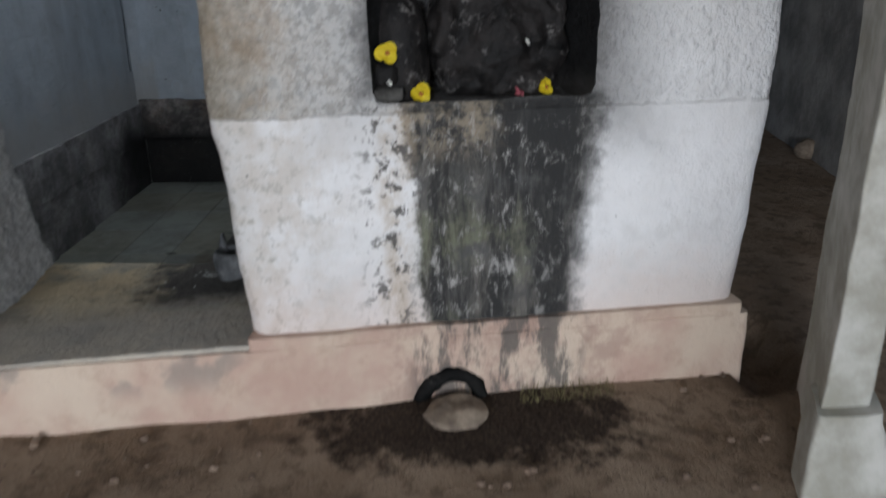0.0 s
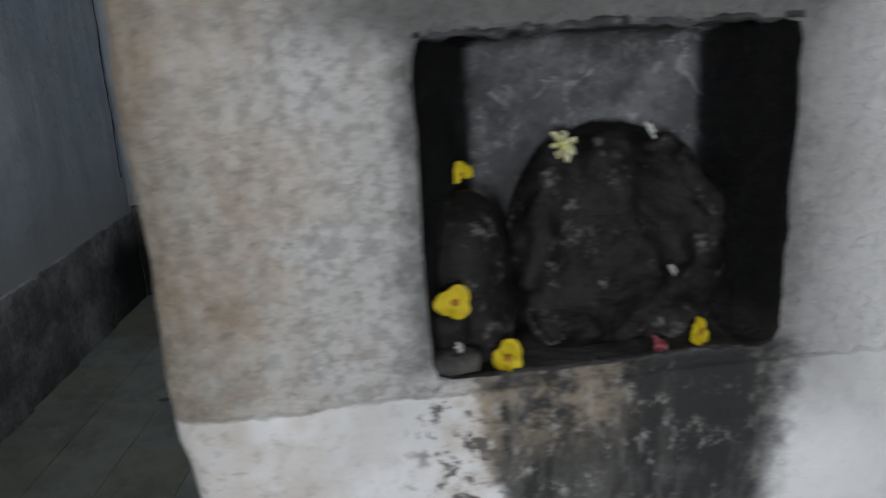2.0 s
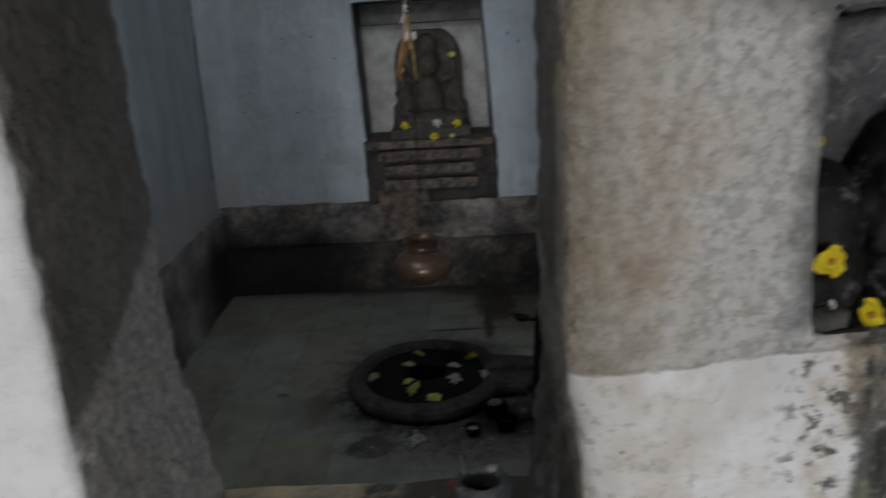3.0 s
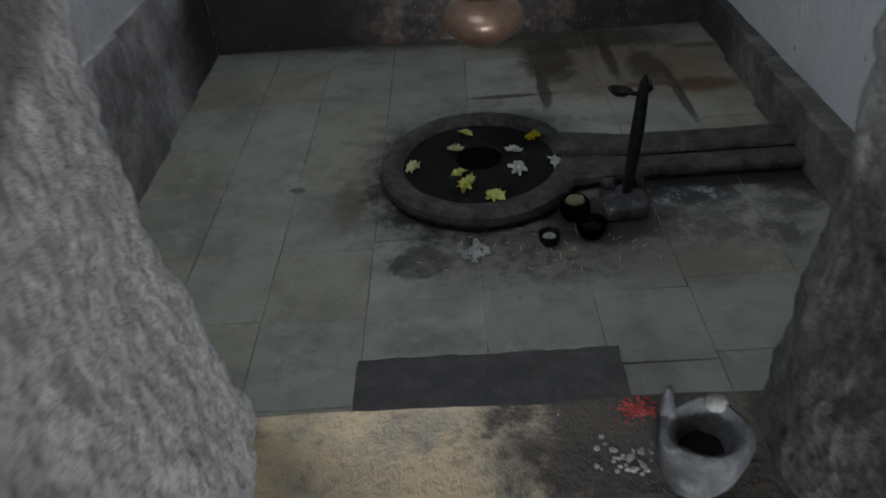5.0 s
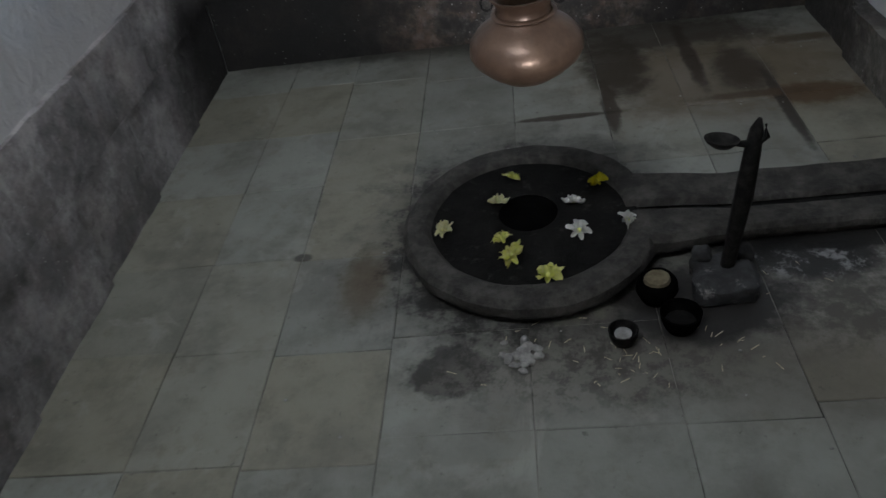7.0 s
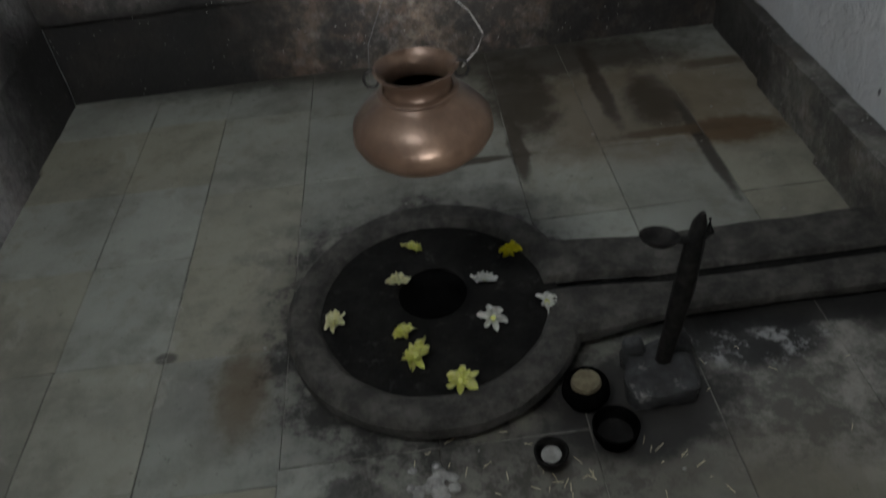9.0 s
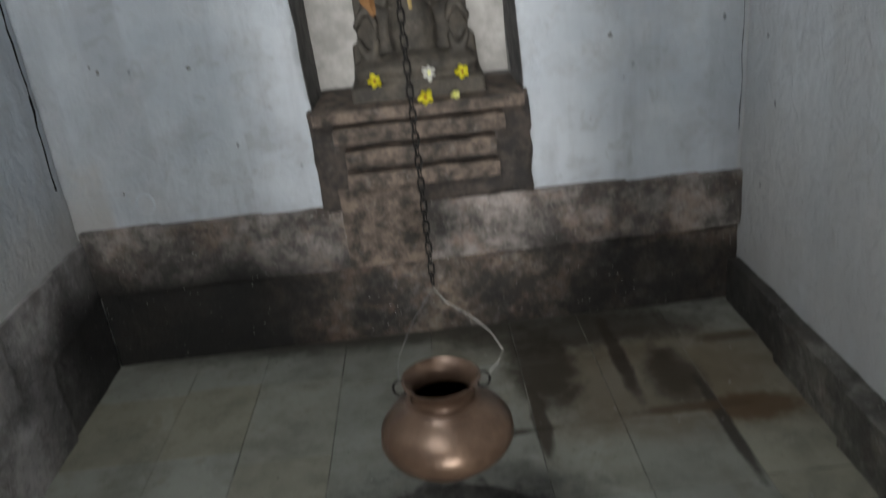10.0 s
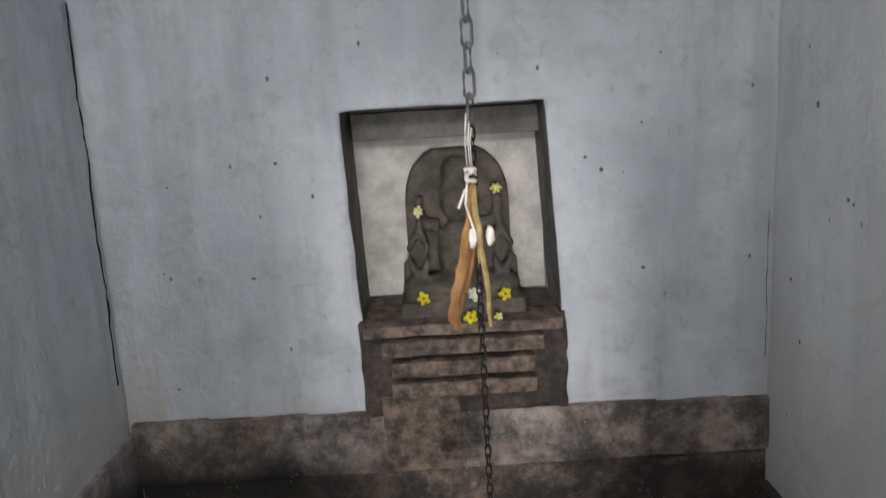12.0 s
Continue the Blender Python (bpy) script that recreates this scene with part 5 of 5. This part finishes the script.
def hanging_pot():
    r = root("hanging_pot", "dented copper water pot hung by a wire over the basin", "pot", pose(PX, PY, 0.086) @ Matrix.Scale(1.01, 4))
    prof = [(0.006, 0.0), (0.03, 0.002), (0.07, 0.022), (0.115, 0.058), (0.148, 0.095), (0.160, 0.125), (0.156, 0.155), (0.132, 0.185), (0.098, 0.208), (0.078, 0.222), (0.072, 0.235), (0.074, 0.255), (0.090, 0.275), (0.094, 0.280), (0.088, 0.281), (0.070, 0.262), (0.066, 0.235), (0.08, 0.21), (0.12, 0.18), (0.14, 0.14), (0.10, 0.06), (0.01, 0.02)]
    bm = lathe([(a, z if z > 0.125 else 0.125 - (0.125 - z) * 0.84) for a, z in prof], 48)
    roughen(bm, 7, 0.0022)
    part("body", bm, COPPER, r)
    bm = lathe([(0.086, 0.222), (0.091, 0.227), (0.086, 0.232), (0.078, 0.232), (0.076, 0.222)], 40)
    part("neck_band", bm, COPPER, r)
    for s in (-1, 1):
        bm = bmesh.new()
        c = Vector((s * 0.098, 0, 0.262))
        tube(bm, [c + Vector((0.016 * math.cos(a), 0, 0.020 * math.sin(a))) for a in [2 * math.pi * k / 12 for k in range(13)]], 0.0035, 6)
        part("ear", bm, IRON, r)
    bm = bmesh.new()
    tube(bm, [(-0.10, 0, 0.27), (-0.092, 0.0, 0.34), (-0.05, 0.0, 0.43), (-0.008, 0, 0.49), (0.008, 0, 0.51)], 0.0009, 6)
    part("bail_wire", bm, CHAIN, r, "thin dark wire")
    bm = bmesh.new()
    tube(bm, [(0.10, 0, 0.265), (0.135, 0.0, 0.30), (0.15, 0.0, 0.335), (0.125, 0.0, 0.385), (0.085, 0.0, 0.43), (0.03, 0, 0.475), (0.008, 0, 0.51)], 0.0013, 6)
    part("bail_wire", bm, ASH, r, "bent pale wire bail")


def link(length, width, rad):
    bm = bmesh.new()
    pts = []
    h, w = length / 2 - width / 2, width / 2
    for k in range(9):
        a = math.pi * k / 8
        pts.append((w * math.cos(a), 0, h + w * math.sin(a)))
    for k in range(9):
        a = math.pi + math.pi * k / 8
        pts.append((w * math.cos(a), 0, -h + w * math.sin(a)))
    pts.append(pts[0])
    return tube(bm, pts, rad, 8)


def chain():
    r = root("chain", "dark iron link chain hanging from the ceiling", "chain", pose(PX + 0.008, PY, 0))
    big = finish("link", link(0.062, 0.024, 0.0038), CHAIN)
    small = finish("link", link(0.030, 0.013, 0.0026), IRON)
    z, k = Z_ROOM - 0.03, 0
    while z > 1.66:
        o = new("link", big)
        o.parent = r
        o.matrix_basis = pose(0, 0, z, 0, 0, 90 * (k % 2) + 25)
        z, k = z - 0.052, k + 1
    while z > 0.605:
        o = new("link", small)
        o.parent = r
        o.matrix_basis = pose(0, 0, z, 0, 0, 90 * (k % 2) + 25)
        z, k = z - 0.0245, k + 1


def tassel():
    r = root("offering_bundle", "dried leaves and white buds tied to the chain with cotton", "offering", pose(PX, PY - 0.015, 1.543))
    bm = bmesh.new()
    for dx, z1 in ((0.0, 0.11), (-0.006, 0.13), (0.004, 0.10)):
        tube(bm, [(dx, 0, 0.02), (dx - 0.002, -0.006, 0.07), (dx + 0.003, 0, z1)], 0.0017, 6)
    tube(bm, [(0.012 * math.cos(a * 0.9), 0.012 * math.sin(a * 0.9), 0.014 * math.sin(a * 0.35)) for a in range(26)], 0.003, 6)
    tube(bm, [(-0.005, 0, 0), (-0.014, -0.004, -0.06), (-0.004, -0.004, -0.10), (0.002, -0.004, -0.12)], 0.003, 6)
    tube(bm, [(-0.012, 0, -0.03), (-0.03, -0.006, -0.07)], 0.003, 6)
    part("cotton_knot", bm, THREAD, r, "white cotton knot")
    for dx, dz in ((-0.002, -0.135), (0.036, -0.130)):
        bm = bmesh.new()
        ball(bm, (dx, -0.014, dz), (0.0095, 0.0095, 0.022), 12)
        roughen(bm, 60, 0.004)
        part("bud", bm, THREAD, r, "white cotton bud")
    for pts, w, mat in (
        (((0.0, 0, -0.02), (-0.008, 0.004, -0.10), (-0.022, 0.0, -0.18), (-0.038, -0.008, -0.25), (-0.052, -0.004, -0.31), (-0.045, 0.004, -0.345)), (0.006, 0.016, 0.026, 0.03, 0.024, 0.006), DRYLEAF),
        (((0.004, 0, -0.02), (0.0, 0.01, -0.12), (-0.01, 0.012, -0.20), (-0.02, 0.01, -0.26)), (0.006, 0.014, 0.018, 0.004), DRYLEAF),
        (((0.006, 0, -0.02), (0.012, -0.002, -0.12), (0.020, 0.0, -0.22), (0.030, 0.004, -0.345)), (0.004, 0.009, 0.010, 0.003), STALK),
        (((0.004, 0, -0.02), (0.008, 0.006, -0.12), (0.010, 0.006, -0.20)), (0.004, 0.008, 0.003), STALK),
    ):
        bm = bmesh.new()
        rows = []
        for (x, y, z), ww in zip(pts, w):
            rows.append([bm.verts.new((x + s * ww * 0.55, y - 0.35 * ww * (1 - s * s) + s * 0.2 * ww, z + 0.1 * ww * s)) for s in (-1, -0.4, 0.3, 1)])
        for a, b in zip(rows, rows[1:]):
            for i in range(3):
                bm.faces.new((a[i], a[i + 1], b[i + 1], b[i]))
        bmesh.ops.subdivide_edges(bm, edges=list(bm.edges), cuts=2, use_grid_fill=True)
        roughen(bm, 38, 0.006)
        bmesh.ops.solidify(bm, geom=list(bm.faces), thickness=0.0015)
        part("dry_leaf", bm, mat, r)


hanging_pot()
chain()
tassel()


# ---- on the threshold ----
def oil_lamp():
    r = root("stone_lamp", "grey stone oil lamp with a dark hollow on the threshold", "oil lamp", pose(-0.568, 0.545, Z_SILL - 0.028, 0, 0, 10) @ Matrix.Scale(1.15, 4))
    prof = [(0.045, 0.0), (0.065, 0.004), (0.074, 0.03), (0.075, 0.065), (0.070, 0.085), (0.060, 0.088), (0.048, 0.078), (0.042, 0.045), (0.03, 0.03), (0.003, 0.028)]
    bm = lathe([(r * 0.85, z) for r, z in prof], 20, 0.008)
    part("bowl", bm, LAMPSTONE, r)
    part("oil", lathe([(0.003, 0.030), (0.040, 0.034), (0.041, 0.040), (0.003, 0.040)], 20), PIT, r, "black oil residue")
    bm = bmesh.new()
    tube(bm, [(-0.035, 0.038, 0.06), (-0.037, 0.044, 0.10), (-0.035, 0.045, 0.128)], [0.016, 0.011, 0.005], 8)
    part("wick_horn", bm, LAMPSTONE, r)
    bm = bmesh.new()
    ball(bm, (0.036, 0.038, 0.085), (0.018, 0.016, 0.010), 10)
    part("ash", bm, ASH, r, "white ash on the lip")
    bm = bmesh.new()
    for k in range(130):
        ball(bm, (random.gauss(0, 0.017), random.gauss(0, 0.012), 0.001), (random.uniform(0.002, 0.006), random.uniform(0.002, 0.005), random.uniform(0.0008, 0.002)), 6)
    roughen(bm, 150, 0.001)
    thing("kumkum_powder", bm, RED, "spilt red powder on the threshold", "powder", "stuff", at=pose(-0.628, 0.69, Z_SILL - 0.042))
    bm = bmesh.new()
    for i in range(14):
        x, y, s = random.gauss(-0.68, 0.09), random.uniform(0.40, 0.70), random.uniform(0.001, 0.003)
        ball(bm, (x, y, Z_SILL + 0.006 - 0.055 * clamp((y - 0.15) / 0.5)), (s, s, s * 0.6), 6)
    thing("threshold_crumbs", bm, PALE, "white crumbs scattered on the threshold", "debris", "stuff")


def ash_spill():
    bm = bmesh.new()
    for i in range(110):
        a, b = random.gauss(0, 0.030), random.gauss(0, 0.026)
        s = random.uniform(0.002, 0.008)
        y = 0.60 + b
        ball(bm, (-0.655 + a, y, Z_SILL + 0.004 - 0.055 * clamp((y + 0.05 - 0.25) / 0.5)), (s, s * random.uniform(0.6, 1.2), s * 0.35), 6)
    thing("ash_spill", bm, ASH, "grey ash crumbled beside the oil lamp", "ash", "stuff")


oil_lamp()
ash_spill()


# ---- at the foot of the facade ----
def drain_stone():
    bm = bmesh.new()
    tube(bm, [(0.09 * math.cos(a), 0, 0.09 * math.sin(a)) for a in [math.pi * k / 16 for k in range(-1, 18)]], 0.024, 10)
    roughen(bm, 18, 0.011)
    thing("drain_arch", bm, PIT, "black wet rounded arch of a drain mouth", "drain", at=FACADE @ pose(0.215, -0.036, -0.015))
    bm = bmesh.new()
    ball(bm, (0, 0, 0), (0.095, 0.085, 0.028), 24)
    roughen(bm, 16, 0.012)
    thing("drain_stone", bm, PEBBLE, "pale earthy rounded stone at the drain mouth", "stone", at=FACADE @ pose(0.21, -0.135, 0.006))
    bm = bmesh.new()
    for i in range(150):
        x = random.uniform(0.42, 0.72)
        y = random.uniform(-0.12, -0.045)
        h = random.uniform(0.01, 0.035)
        tube(bm, [(x, y, 0.0), (x + random.uniform(-0.015, 0.015), y + random.uniform(-0.015, 0.015), h)], [0.0012, 0.0004], 4)
    thing("dry_grass", bm, GRASS, "sparse dry grass and roots along the wall", "grass", "stuff", at=FACADE)
    bm = bmesh.new()
    for i in range(260):
        x, y, s = random.uniform(-1.4, 1.2), random.uniform(-0.75, -0.05), random.choice((0.002, 0.003, 0.004, 0.006, 0.009, 0.014))
        if abs(x - 0.3) < 0.6 and y > -0.42:
            continue
        ball(bm, (x, y, hill(x, y) + s * 0.1), (s, s * random.uniform(0.6, 1.0), s * 0.6), 6)
    thing("gravel", bm, CLOD, "small stones and clods on the earth", "gravel", "stuff", at=FACADE)


drain_stone()


def crack():
    bm = bmesh.new()
    z, pts = 2.2, []
    while z > 0.35:
        x = X_L1 + 0.022 + noise.noise(Vector((0, 0, z * 4))) * 0.012
        y = Y_B - 0.13 + 0.05 * z + noise.noise(Vector((3, 0, z * 3))) * 0.03 + noise.noise(Vector((5, 0, z * 11))) * 0.015
        pts.append((x - 0.006 - (Y_B - y) * -0.03, y, z))
        z -= 0.06
    tube(bm, pts, [0.0042 + 0.0030 * noise.noise(Vector((9, 9, p[2] * 7))) for p in pts], 5)
    thing("wall_crack", bm, PIT, "long dark crack in the corner of the wall", "crack", "structure")
    bm = bmesh.new()
    pts = []
    for k in range(16):
        z = 0.30 + 0.05 * k
        pts.append((X_R - 0.022 + noise.noise(Vector((1, 4, z * 5))) * 0.016, Y_B - 0.012, z))
    tube(bm, pts, [0.0016 + 0.0014 * noise.noise(Vector((2, 6, p[2] * 9))) for p in pts], 5)
    thing("wall_crack", bm, PIT, "fine broken crack in the other corner of the wall", "crack", "structure")
    # chips knocked out of the distemper
    bm = bmesh.new()
    for i in range(26):
        z, a = random.uniform(0.25, 1.9), random.uniform(0.004, 0.010)
        if i % 2:
            ball(bm, (X_R - 0.004, random.uniform(2.6, 4.5), z), (0.006, a, a * random.uniform(0.8, 3.0)), 7)
        else:
            ball(bm, (random.choice((random.uniform(-2.4, -1.45), random.uniform(-0.2, 0.6))), Y_B - 0.003, z), (a * random.uniform(0.6, 1.5), 0.006, a * random.uniform(0.6, 1.6)), 7)
    thing("wall_chips", bm, DARK_PLASTER, "small dark chips and scars in the distemper", "scars", "stuff")


crack()


def ring_mark():
    bm = bmesh.new()
    tube(bm, [(0.042 * math.cos(a), 0, 0.052 * math.sin(a)) for a in [2 * math.pi * k / 20 for k in range(21)]], 0.006, 6)
    roughen(bm, 30, 0.004)
    thing("plaster_ring", bm, ROOM, "faint raised plaster ring on the wall", "plaster mark", "structure", at=pose(-2.16, Y_B - 0.001, 0.255))


ring_mark()

floor_flags()
